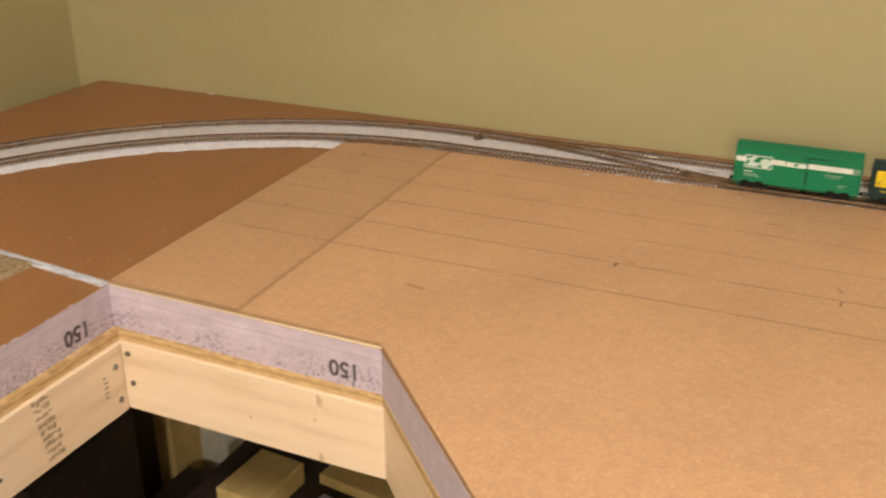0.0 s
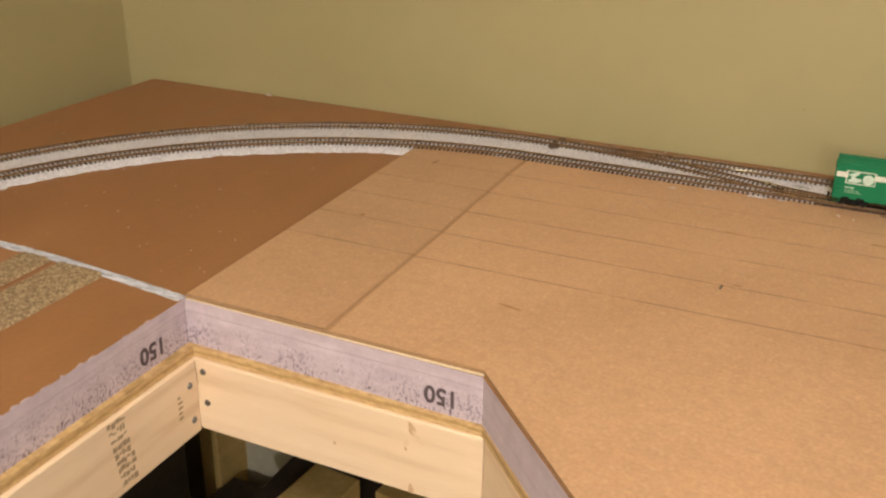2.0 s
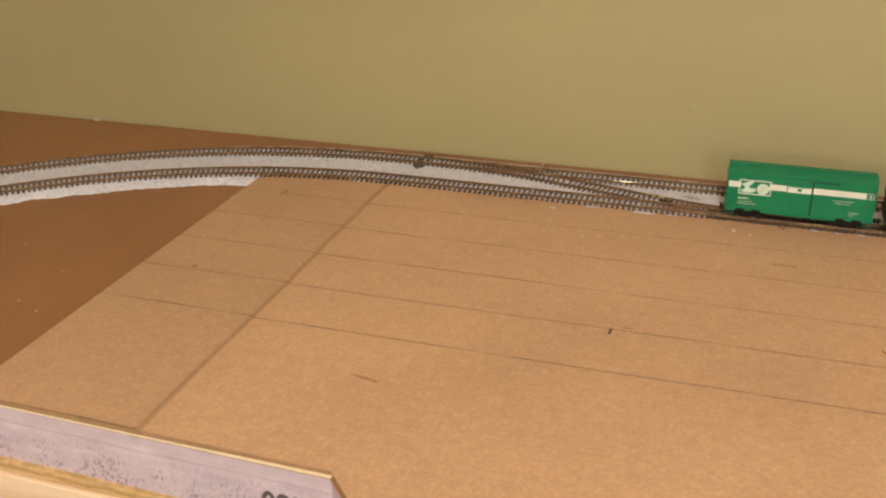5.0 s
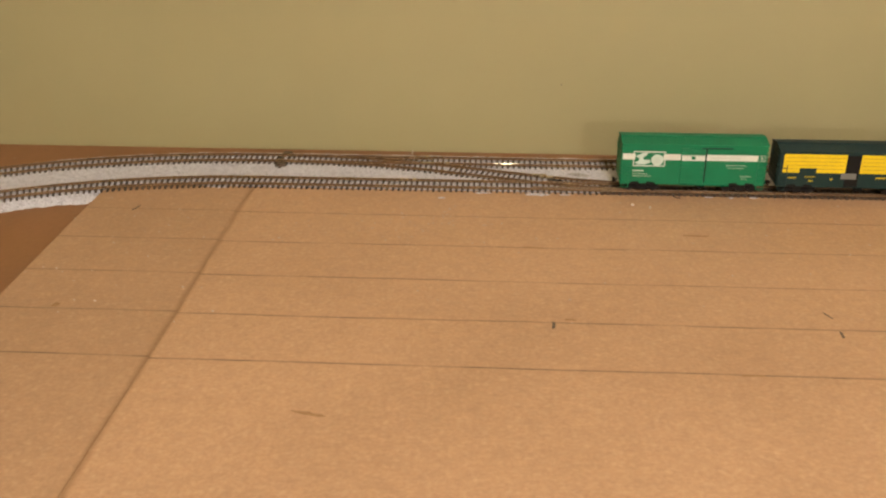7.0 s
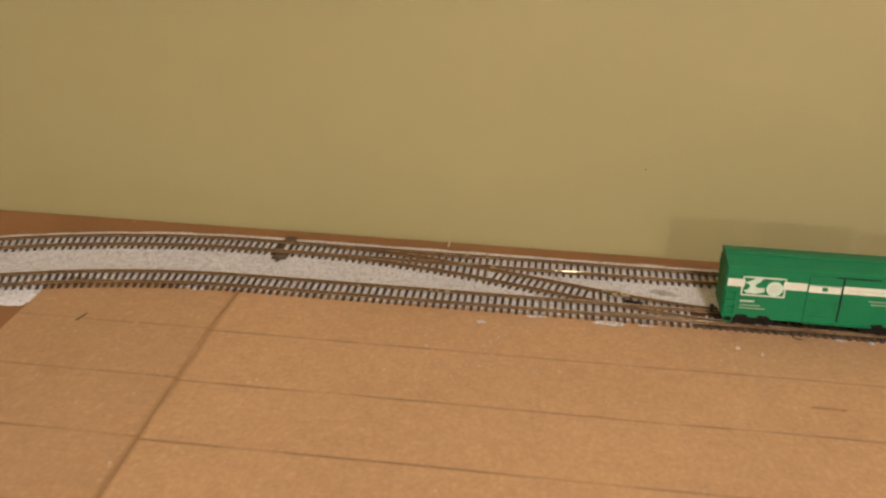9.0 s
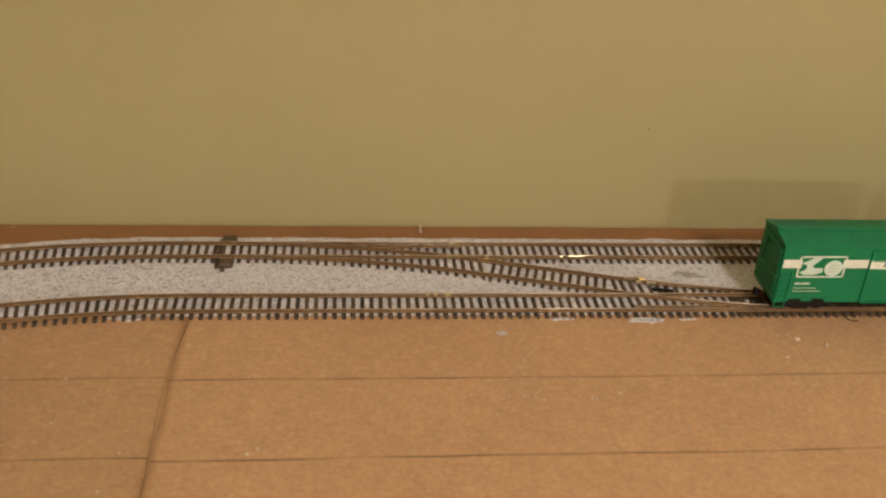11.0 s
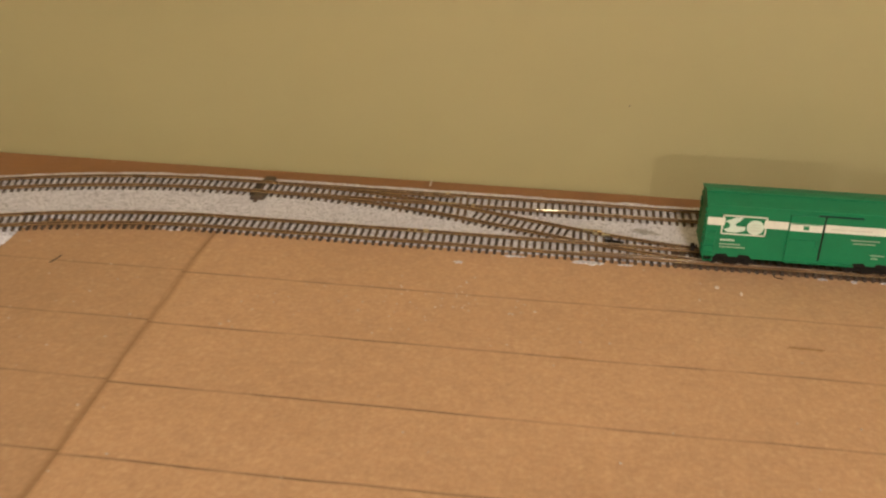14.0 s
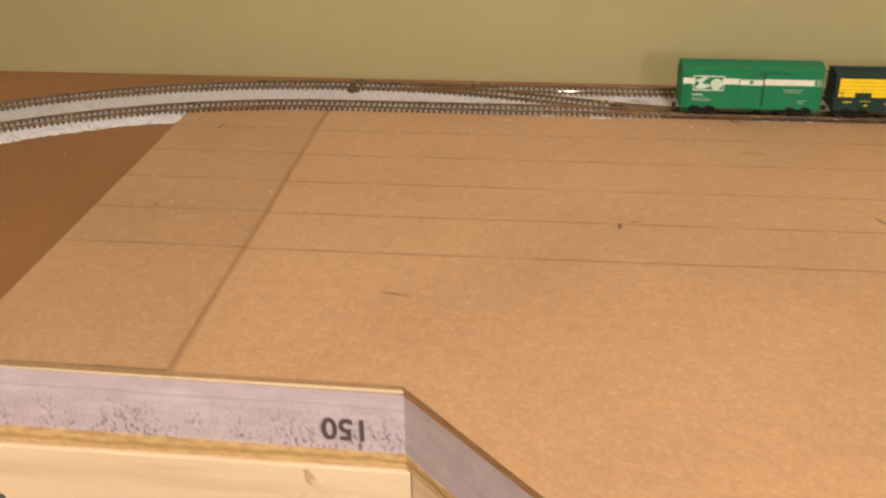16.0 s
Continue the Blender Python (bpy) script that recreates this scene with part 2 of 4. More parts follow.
def cork_mat():
    m, t, b = nodes_of("cork")
    v = coords(t)
    vo = nd(t, "ShaderNodeTexVoronoi", {"Vector": v, "Scale": 480.0})
    r = nd(t, "ShaderNodeSeparateColor", {"Color": vo.outputs["Color"]}).outputs[0]
    col = ramp(t, r, [(0.0, (0.13, 0.082, 0.042)), (0.25, (0.23, 0.155, 0.082)), (0.7, (0.305, 0.216, 0.118)), (1.0, (0.43, 0.335, 0.20))])
    finish(t, b, col, 0.85)
    bump(t, b, vo.outputs["Distance"], 0.5, 0.0010)
    return m


def plain(name, colour, rough=0.5, metal=0.0, gloss=0.5):
    dark = tuple(c * 0.82 for c in colour)
    m = mottled(name, dark, colour, 60.0, rough, metal, 7.0, 0.0003, 0.15)
    m.node_tree.nodes["Principled BSDF"].inputs["Specular IOR Level"].default_value = gloss
    return m


M_BOARD = hardboard("hardboard", 0.0)
# strip darkened by a tenth: fainter light on the left put into its colour
M_STRIP = hardboard("hardboard_strip", 0.0025, 0.90, 0.3894)
M_BROWN, M_FOAM, M_PLY, M_BALLAST = brown_paint(), lilac_foam(), ply_edge(), ballast_mat()
M_EDGE = mottled("hardboard_edge", (0.24, 0.135, 0.062), (0.36, 0.215, 0.105), 90.0, 0.7)
M_LIP = mottled("bare_foam_lip", (0.66, 0.55, 0.36), (0.80, 0.70, 0.50), 120.0, 0.7)
M_SHADE = mottled("hardboard_seam_shade", (0.26, 0.145, 0.065), (0.38, 0.22, 0.105), 120.0, 0.7)
M_PINE_X, M_PINE_Y, M_PINE_D = pine("pine_x", "X"), pine("pine_y", "Y"), pine("pine_d", "D")
M_PINE_OLD = mottled("old_pine", (0.54, 0.37, 0.12), (0.80, 0.59, 0.25), 18.0, 0.6, 0.0, 9.0, 0.0006)
M_WALL = wall_paint("olive_wall_paint", (0.318, 0.272, 0.134), (0.360, 0.306, 0.152))
M_WALL_L = wall_paint("olive_wall_paint_side", (0.318, 0.272, 0.134), (0.360, 0.306, 0.152))
M_CEIL = wall_paint("ceiling_paint", (0.70, 0.68, 0.62), (0.76, 0.74, 0.68))
# concrete darkened to hold the deep shade under the bench
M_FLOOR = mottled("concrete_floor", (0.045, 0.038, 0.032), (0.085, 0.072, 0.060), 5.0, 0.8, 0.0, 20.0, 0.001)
M_RAIL, M_TIE, M_CORK = weathered_rail(), tie_plastic(), cork_mat()
M_BEAD = smeared_caulk()
M_INK = plain("printed_ink", (0.085, 0.058, 0.062), 0.7)
M_STAMP = plain("stamp_ink", (0.36, 0.255, 0.155), 0.7)
M_KNOT = mottled("pine_knot", (0.47, 0.28, 0.14), (0.64, 0.44, 0.26), 420.0, 0.6)
M_SCREW = plain("screw_steel", (0.20, 0.19, 0.18), 0.35, 0.85)
M_PENCIL = plain("pencil", (0.105, 0.070, 0.050), 0.6)
M_GOUGE = mottled("gouged_fibre", (0.27, 0.145, 0.065), (0.42, 0.25, 0.125), 250.0, 0.8)
M_GREEN = plain("green_car_paint", (0.004, 0.170, 0.068), 0.42, 0.0, 0.3)
M_GREEN_R = plain("green_roof_paint", (0.008, 0.190, 0.082), 0.5, 0.0, 0.3)
M_CREAM = plain("cream_lettering", (0.72, 0.71, 0.63), 0.5)
M_DKGREEN = plain("dark_green_car_paint", (0.006, 0.026, 0.024), 0.5, 0.0, 0.3)
M_DKROOF = plain("blue_grey_roof_paint", (0.012, 0.034, 0.036), 0.55, 0.0, 0.3)
M_YELLOW = plain("yellow_car_paint", (0.82, 0.58, 0.010), 0.5, 0.0, 0.3)
M_OCHRE = plain("ochre_groove", (0.42, 0.25, 0.012), 0.5)
M_BLACK = plain("black_plastic", (0.008, 0.006, 0.005), 0.65, 0.0, 0.2)
M_MINT = plain("mint_emblem", (0.60, 0.70, 0.62), 0.5)
M_NICKEL = plain("bare_nickel", (0.80, 0.70, 0.50), 0.30, 1.0)
M_FAINT = plain("faint_lettering", (0.50, 0.50, 0.41), 0.5)
M_GREYP = plain("grey_panel", (0.20, 0.19, 0.17), 0.5, 0.0, 0.3)
M_WHEEL = plain("blackened_wheel", (0.025, 0.020, 0.017), 0.5, 0.5)
M_FROG = plain("bright_frog_metal", (0.55, 0.44, 0.26), 0.3, 0.85)
M_GRAIN = mottled("loose_grain", (0.42, 0.33, 0.255), (0.58, 0.49, 0.42), 800.0, 0.8)
M_DULL = mottled("dull_glue", (0.24, 0.22, 0.21), (0.50, 0.47, 0.46), 300.0, 0.8)
# brown card, darkened too for the shade under the bench
M_CARD = mottled("shade_dark_card", (0.022, 0.013, 0.007), (0.050, 0.031, 0.018), 14.0, 0.75)
M_TRAIN_SHADE = mottled("train_shade", (0.055, 0.030, 0.018), (0.150, 0.085, 0.048), 90.0, 0.8, 0.0, 7.0, 0.0008, 0.5)
M_PALE = plain("pale_panel", (0.74, 0.71, 0.60), 0.6)


# ---- mesh helpers ----
def bm_new():
    return bmesh.new()


def box(bm, x0, x1, y0, y1, z0, z1, bevel=0.0):
    r = bmesh.ops.create_cube(bm, size=1.0, matrix=Matrix.Translation(((x0 + x1) / 2, (y0 + y1) / 2, (z0 + z1) / 2)) @ Matrix.Diagonal((x1 - x0, y1 - y0, z1 - z0, 1)))
    if bevel:
        bmesh.ops.bevel(bm, geom=list({e for v in r["verts"] for e in v.link_edges}), offset=bevel, segments=2, affect="EDGES", profile=0.5)
    return bm


def prism(bm, pts, z0, z1, bevel=0.0):
    lo = [bm.verts.new((x, y, z0)) for x, y in pts]
    hi = [bm.verts.new((x, y, z1)) for x, y in pts]
    n = len(pts)
    bm.faces.new(lo[::-1])
    top = bm.faces.new(hi)
    for i in range(n):
        bm.faces.new((lo[i], lo[(i + 1) % n], hi[(i + 1) % n], hi[i]))
    if bevel:
        bmesh.ops.bevel(bm, geom=list(top.edges), offset=bevel, segments=2, affect="EDGES", profile=0.5)
    return bm


def cyl(bm, m, r, depth, seg=14, r2=None):
    bmesh.ops.create_cone(bm, cap_ends=True, segments=seg, radius1=r, radius2=r if r2 is None else r2, depth=depth, matrix=m)
    return bm


def sweep(bm, line, profile, closed=True):
    """Sweep a (side, up) profile along a flat polyline of (x, y, z)."""
    rings = []
    n = len(line)
    for i, p in enumerate(line):
        a, c = Vector(line[max(i - 1, 0)]), Vector(line[min(i + 1, n - 1)])
        d = (c - a).normalized()
        side = Vector((d.y, -d.x, 0)).normalized()
        rings.append([bm.verts.new(Vector(p) + side * u + Vector((0, 0, w))) for u, w in profile])
    k = len(profile)
    for r0, r1 in zip(rings, rings[1:]):
        for j in range(k if closed else k - 1):
            bm.faces.new((r0[j], r0[(j + 1) % k], r1[(j + 1) % k], r1[j]))
    if closed:
        bm.faces.new(rings[0])
        bm.faces.new(rings[-1][::-1])
    return bm


def mesh_of(name, bm, *mats):
    bmesh.ops.recalc_face_normals(bm, faces=bm.faces)
    me = bpy.data.meshes.new(name)
    bm.to_mesh(me)
    bm.free()
    for m in mats:
        me.materials.append(m)
    return me


def part(name, bm, material, parent, label=""):
    ob = new(name, mesh_of(name, bm, material))
    ob.parent = parent
    if label:
        tagged(ob, label)
    return ob


def thing(name, bm, material, label, category, group="", kind=""):
    return tagged(new(name, mesh_of(name, bm, *(material if isinstance(material, tuple) else (material,)))), label, category, group, kind)


def holder(name, label, category, at=(0, 0, 0), group=""):
    ob = new(name)
    ob.empty_display_size = 0.02
    ob.location = at
    return tagged(ob, label, category, group)


def smooth(ob):
    for p in ob.data.polygons:
        p.use_smooth = True
    return ob


# ---- the room ----
WY, WX = 1.022, -0.872          # back wall, side wall
FAR_X, FAR_Y, CEIL = 3.4, -4.2, 2.35
thing("wall_north", box(bm_new(), WX - 0.12, FAR_X + 0.12, WY, WY + 0.12, 0, CEIL), M_WALL, "matte olive-yellow painted wall behind the bench", "wall", kind="structure")
thing("wall_west", box(bm_new(), WX - 0.12, WX, FAR_Y, WY, 0, CEIL), M_WALL_L, "matte olive-yellow painted side wall", "wall", kind="structure")
# east and south walls and the ceiling are unseen, added to bounce light
thing("wall_east", box(bm_new(), FAR_X, FAR_X + 0.12, FAR_Y, WY, 0, CEIL), M_WALL, "unseen olive-yellow wall added to close the room", "wall", kind="structure")
thing("wall_south", box(bm_new(), WX - 0.12, FAR_X + 0.12, FAR_Y - 0.12, FAR_Y, 0, CEIL), M_WALL, "unseen olive-yellow wall added to close the room", "wall", kind="structure")
thing("floor", box(bm_new(), WX - 0.12, FAR_X + 0.12, FAR_Y - 0.12, WY + 0.12, -0.1, 0), M_FLOOR, "worn concrete basement floor, darkened for the shade under the bench", "floor", kind="structure")
thing("ceiling", box(bm_new(), WX - 0.12, FAR_X + 0.12, FAR_Y - 0.12, WY + 0.12, CEIL, CEIL + 0.1), M_CEIL, "unseen white ceiling added to close the room", "ceiling", kind="structure")

bm = cyl(bm_new(), pose(0, 0, 0, 90, 0, 0), 0.0006, 0.0008, 10)
part("nail_hole", bm, M_INK, bpy.data.objects["wall_north"], "tiny dark nail hole").matrix_world = pose(0.187, WY, 1.074)

# ---- the bench: foam, plywood and frame ----
Z_TOP, Z_FOAM, Z_PLY, Z_RAIL = 1.000, 0.9955, 0.950, 0.9395
Z_LOW = 0.869
RIGHT = 1.5
C0, C1 = (-0.2775, 0.3945), (0.021, 0.386)
D_END = (0.380, 0.001)
BACK_L, FRONT_L = (-0.823, 1.019), (-0.845, 0.420)
JOINT = [(-0.55, 0.4140), (-0.45, 0.4105), (-0.36, 0.4020)]


def two_tone(ob, z, mat_top=1):
    for p in ob.data.polygons:
        if p.normal.z > 0.6 and p.center.z > z:
            p.material_index = mat_top
    return ob


back_foam = thing("foam_board", prism(bm_new(), [(RIGHT, 0.001), (RIGHT, 1.019), BACK_L, FRONT_L, *JOINT, C0, C1, D_END], Z_PLY, Z_FOAM, 0.0008), (M_FOAM, M_BROWN),
                  "lilac foam board with its top painted brown, on plywood", "foam board", "foam sheets")
two_tone(back_foam, 0.99)
left_foam = thing("foam_board", prism(bm_new(), [(-0.845, 0.4192), (-0.860, -0.7), (-0.290, -0.7), (-0.2795, 0.150), (-0.2783, 0.3937)] + [(x, y - 0.0008) for x, y in JOINT[::-1]], Z_PLY, Z_FOAM, 0.0008), (M_FOAM, M_BROWN),
                  "lilac foam board with brown painted top and ragged cut edge", "foam board", "foam sheets")
rg = random.Random(3)
for k in range(44):
    # chips of bare foam where the paint broke away along the cut
    y = rg.uniform(-0.05, 0.385)
    x = (-0.2795 + 0.0104 * (y - 0.150)) - 0.0003
    w, d = rg.uniform(0.002, 0.012) ** 1.0, rg.uniform(0.0004, 0.0028)
    pts = [(x, y - w / 2), (x, y + w / 2), (x - d * rg.uniform(0.5, 1), y + w * 0.3), (x - d, y + w * rg.uniform(-0.1, 0.2)), (x - d * rg.uniform(0.3, 0.9), y - w * 0.3)]
    part("paint_chip", prism(bm_new(), pts, Z_FOAM - 0.0005, Z_FOAM + 0.0003 + 0.0001 * (k % 5)), M_FOAM, left_foam, "bare lilac chip in the paint")
two_tone(left_foam, 0.99)


def printing(text, height, m, parent):
    cu = bpy.data.curves.new("print", "FONT")
    cu.body, cu.size, cu.extrude, cu.align_x, cu.align_y = text, height, 0.0002, "CENTER", "CENTER"
    cu.offset = 0.0006
    tmp = bpy.data.objects.new("print", cu)
    me = bpy.data.meshes.new_from_object(tmp)
    bpy.data.objects.remove(tmp)
    me.materials.append(M_INK)
    ob = new("printed_number", me)
    ob.parent = parent
    ob.matrix_world = m
    return tagged(ob, "dark stamped number 150 turned upside down")


printing("150", 0.0225, pose(-0.0165, 0.3871, 0.9665, 90, 180, -1.35) @ Matrix.Diagonal((0.92, 1, 1, 1)), back_foam)
printing("150", 0.0225, pose(-0.2783, 0.3455, 0.9665, 90, 180, 90.28), left_foam)

thing("plywood_deck", prism(bm_new(), [(RIGHT, 0.001), (RIGHT, 1.017), (-0.82, 1.017), (-0.843, 0.401), (-0.2700, 0.3900), (0.0215, 0.3845), (D_END[0], -0.001)], Z_RAIL, Z_PLY),
      M_PLY, "half-inch plywood deck sheet with layered raw edge", "plywood", "plywood deck sheets")
thing("plywood_deck", prism(bm_new(), [(-0.843, 0.400), (-0.855, -0.7), (-0.283, -0.7), (-0.2700, 0.3890)], Z_RAIL, Z_PLY),
      M_PLY, "half-inch plywood deck sheet beside the opening", "plywood", "plywood deck sheets")


def board(name, p, q, z0, z1, thick, mat, label, side=1):
    """A plank on edge whose face runs from p to q; its body lies to the side."""
    a, c = Vector((*p, 0)), Vector((*q, 0))
    d = (c - a).normalized()
    n = Vector((-d.y, d.x, 0)) * side * thick
    pts = [(v.x, v.y) for v in (a, c, c + n, a + n)]
    if side < 0:
        pts = pts[::-1]
    bm = prism(bm_new(), pts, z0, z1)
    bmesh.ops.bevel(bm, geom=list(bm.edges), offset=0.0012, segments=2, affect="EDGES", profile=0.5)
    return thing(name, bm, mat, label, "frame board", "bench frame boards")


front_rail = board("frame_board", (-0.2840, 0.3868), (0.0245, 0.3815), Z_LOW - 0.006, Z_RAIL - 0.0005, 0.019, M_PINE_X, "pale pine frame board with small knots under the plywood")
left_rail = board("frame_board", (-0.2655, 0.3852), (-0.278, -0.68), Z_LOW - 0.007, Z_RAIL - 0.0005, 0.019, M_PINE_Y, "pale pine frame board with stamped marks and screws", -1)
diag_rail = board("frame_board", (0.0250, 0.3815), (0.379, -0.003), Z_LOW - 0.006, Z_RAIL - 0.0005, 0.019, M_PINE_D, "pale pine frame board set at an angle")
side_rail = board("frame_board", (0.412, 0.006), (1.45, 0.006), Z_LOW, Z_RAIL - 0.0005, 0.019, M_PINE_X, "pale pine frame board along the bench edge")

# knots and nail dents
M_STREAK = mottled("pine_streak", (0.66, 0.475, 0.295), (0.76, 0.58, 0.39), 260.0, 0.6)
for x, z, rx, rz, lean, mat in ((-0.0410, 0.9300, 0.0034, 0.0062, 14, M_KNOT), (-0.0345, 0.9225, 0.0030, 0.0075, 40, M_STREAK), (-0.0460, 0.9150, 0.0022, 0.0050, -20, M_STREAK),
                                (-0.0470, 0.9080, 0.0013, 0.0022, 20, M_KNOT), (-0.0420, 0.8680, 0.0026, 0.0048, 8, M_KNOT), (-0.1180, 0.8920, 0.0014, 0.0022, 10, M_KNOT)):
    bm = bm_new()
    ring = [(rx * math.cos(a) * (1 + 0.22 * math.sin(3 * a + x * 90)), rz * math.sin(a) * (1 + 0.15 * math.cos(2 * a + z * 70))) for a in (2 * math.pi * k / 18 for k in range(18))]
    prism(bm, ring, 0, 0.0005)
    k = part("knot", bm, mat, front_rail, "brown knot in the pine" if mat == M_KNOT else "faint brown streak beside a knot")
    k.matrix_world = pose(x, 0.3868 - (x + 0.2672) * 0.01817 + 0.0001, z, 90, 0, 0) @ pose(0, 0, 0, 0, 0, lean)
bm = bm_new()
cyl(bm, pose(0, 0, 0, 0, 90, 0), 0.0022, 0.0006, 12)
part("knot", bm, M_INK, left_rail, "small dark pin knot").matrix_world = pose(-0.2675, 0.222, 0.886)


def screw(parent, m):
    bm = bm_new()
    cyl(bm, pose(0, 0, 0.0006), 0.0034, 0.0014, 14, 0.0028)
    cyl(bm, pose(0, 0, 0.0014), 0.0011, 0.0006, 4)
    ob = part("screw", bm, M_SCREW, parent, "dark steel screw head")
    ob.matrix_world = m


for y, z in ((0.374, 0.917), (0.3755, 0.879)):
    screw(left_rail, pose(-0.2657, y, z, 0, 90, 0))
for x, z in ((-0.2588, 0.927), (-0.2568, 0.894)):
    screw(front_rail, pose(x, 0.3866, z, 90, 0, 0))

# smeared grade stamp on the left board: rows of broken bars
rnd = random.Random(5)
bm = bm_new()
for row in range(9):
    zz = 0.934 - row * 0.0078
    yy = 0.268 + row * 0.0011
    for _ in range(5):
        w = rnd.uniform(0.0012, 0.0050)
        h = rnd.uniform(0.0012, 0.0056)
        zc = zz + rnd.uniform(-0.0012, 0.0012)
        xx = -0.2655 - (0.385 - yy) * 0.0117
        box(bm, xx - 0.0003, xx + 0.0004, yy, yy + w, zc - h / 2, zc + h / 2)
        yy += w + rnd.uniform(0.0003, 0.0016)
tagged(part("grade_stamp", bm, M_STAMP, left_rail, "smeared brown grade stamp of bars"), kind="stuff")
bm = bm_new()
for i in range(5):
    zc = 0.913 - i * 0.0055
    box(bm, -0.2664, -0.2654, 0.356, 0.356 + rnd.uniform(0.003, 0.006), zc - 0.0014, zc + 0.0008)
tagged(part("grade_stamp", bm, M_STAMP, left_rail, "small smeared brown stamp of bars"), kind="stuff")

# legs and cross braces that carry the deck
for lx, ly in ((-0.690, 0.95), (-0.80, -0.60), (0.55, 0.95), (1.40, 0.95), (0.55, 0.10), (1.40, 0.10)):
    thing("bench_leg", box(bm_new(), lx - 0.019, lx + 0.019, ly - 0.0445, ly + 0.0445, 0, Z_RAIL - 0.001, 0.002), M_PINE_OLD, "upright pine leg under the bench", "bench leg", "bench legs")

# ---- hardboard sheets ----
BK = 0.8935
SEAM = [(-0.1290, 0.3915), (-0.1272, 0.500), (-0.1258, 0.580), (-0.1255, 0.640), (-0.1275, 0.735), (-0.1298, 0.800), (-0.1293, 0.838), (-0.1245, BK)]
GAP = 0.00012
strip = thing("hardboard_sheet", prism(bm_new(), [(-0.2775, 0.3955)] + [(x - GAP, y) for x, y in SEAM] + [(-0.262, BK), (-0.2762, 0.873)], Z_FOAM + 0.0002, Z_TOP, 0.0006),
              (M_EDGE, M_STRIP), "narrow tan hardboard strip with pencil lines, on the foam", "hardboard", "hardboard sheets")
sheet = thing("hardboard_sheet", prism(bm_new(), [(0.0200, 0.3890), (D_END[0] - 0.001, 0.0005), (RIGHT, 0.0005), (RIGHT, BK)] + [(x + GAP, y) for x, y in SEAM[::-1]], Z_FOAM + 0.0002, Z_TOP, 0.0006),
              (M_EDGE, M_BOARD), "large tan hardboard sheet with ruled pencil lines, on the foam", "hardboard", "hardboard sheets")
two_tone(strip, 0.9985), two_tone(sheet, 0.9985)
# faces inside the joint get a brown that stands for its shade
for ob in (strip, sheet):
    ob.data.materials.append(M_SHADE)
    for pl in ob.data.polygons:
        if abs(pl.center.x + 0.127) < 0.006 and abs(pl.normal.x) > 0.5:
            pl.material_index = 2


def mark(parent, x, y, pts, mat, name, label):
    bm = prism(bm_new(), pts, 0, 0.0004)
    ob = part(name, bm, mat, parent, label)
    ob.matrix_world = pose(x, y, Z_TOP)


mark(sheet, 0, 0.5, [(-0.012, 0.003), (-0.008, 0.0006), (-0.002, -0.0012), (0.007, -0.003), (0.012, -0.0025), (0.009, -0.0004), (0.003, 0.0005), (0.001, 0.0022), (-0.005, 0.0024)], M_GOUGE, "gouge", "torn brown gouge in the surface")
mark(sheet, 0.1645, 0.625, [(-0.0012, -0.0050), (0.0014, -0.0046), (0.0018, 0.004), (-0.0006, 0.005)], M_PENCIL, "pencil_tick", "short dark pencil tick")
mark(sheet, 0.178, 0.634, [(-0.004, -0.001), (0.004, -0.0006), (0.0045, 0.0008), (-0.004, 0.001)], M_GOUGE, "scuff", "small brown scuff")
mark(strip, -0.227, 0.832, [(-0.0022, -0.0060), (-0.0010, -0.0062), (0.0024, 0.0060), (0.0014, 0.0064)], M_PENCIL, "pencil_tick", "short slanting pencil stroke")
mark(sheet, 0.153, 0.762, [(-0.009, -0.0009), (0.008, -0.0012), (0.009, 0.0003), (-0.008, 0.0007)], M_GOUGE, "scuff", "thin brown scuff beside a pencil line")
mark(strip, -0.225, 0.637, [(-0.003, -0.003), (0.002, -0.0035), (0.003, 0.002), (-0.001, 0.0032)], M_GOUGE, "scuff", "small round brown scuff")
mark(sheet, 0.30, 0.795, [(-0.012, -0.0012), (0.010, -0.0016), (0.012, 0.0004), (-0.010, 0.0012)], M_GOUGE, "scuff", "thin brown scuff on the board")
mark(sheet, 0.30, 0.562, [(-0.008, -0.0012), (0.008, -0.0010), (0.008, 0.0006), (-0.008, 0.0008)], M_GOUGE, "scuff", "short brown scuff on a pencil line")

mark(sheet, 0.376, 0.651, [(-0.0030, 0.0050), (-0.0022, 0.0052), (0.0026, -0.0046), (0.0016, -0.0050)], M_PENCIL, "pencil_tick", "short slanting pencil stroke")
mark(sheet, 0.3775, 0.622, [(-0.0008, -0.0045), (0.0010, -0.0045), (0.0012, 0.0045), (-0.0004, 0.0045)], M_PENCIL, "pencil_tick", "short dark pencil tick")

# bare pale lip of foam in front of the hardboard's cut edge
bm = prism(bm_new(), [(-0.2765, 0.3946), (0.0205, 0.3861), (0.0205, 0.3892), (-0.2765, 0.3958)], Z_FOAM, Z_FOAM + 0.0007)
part("bare_lip", bm, M_LIP, back_foam, "pale unpainted lip along the cut edge")

# ---- ballast bed and tracks ----
OC, OR = (-0.140, 0.3350), 0.6345
IC, IR = (-0.125, 0.3080), 0.5945
OY, IY = OC[1] + OR, IC[1] + IR
TRACK_END, TRACK_LOW = 0.72, 0.26


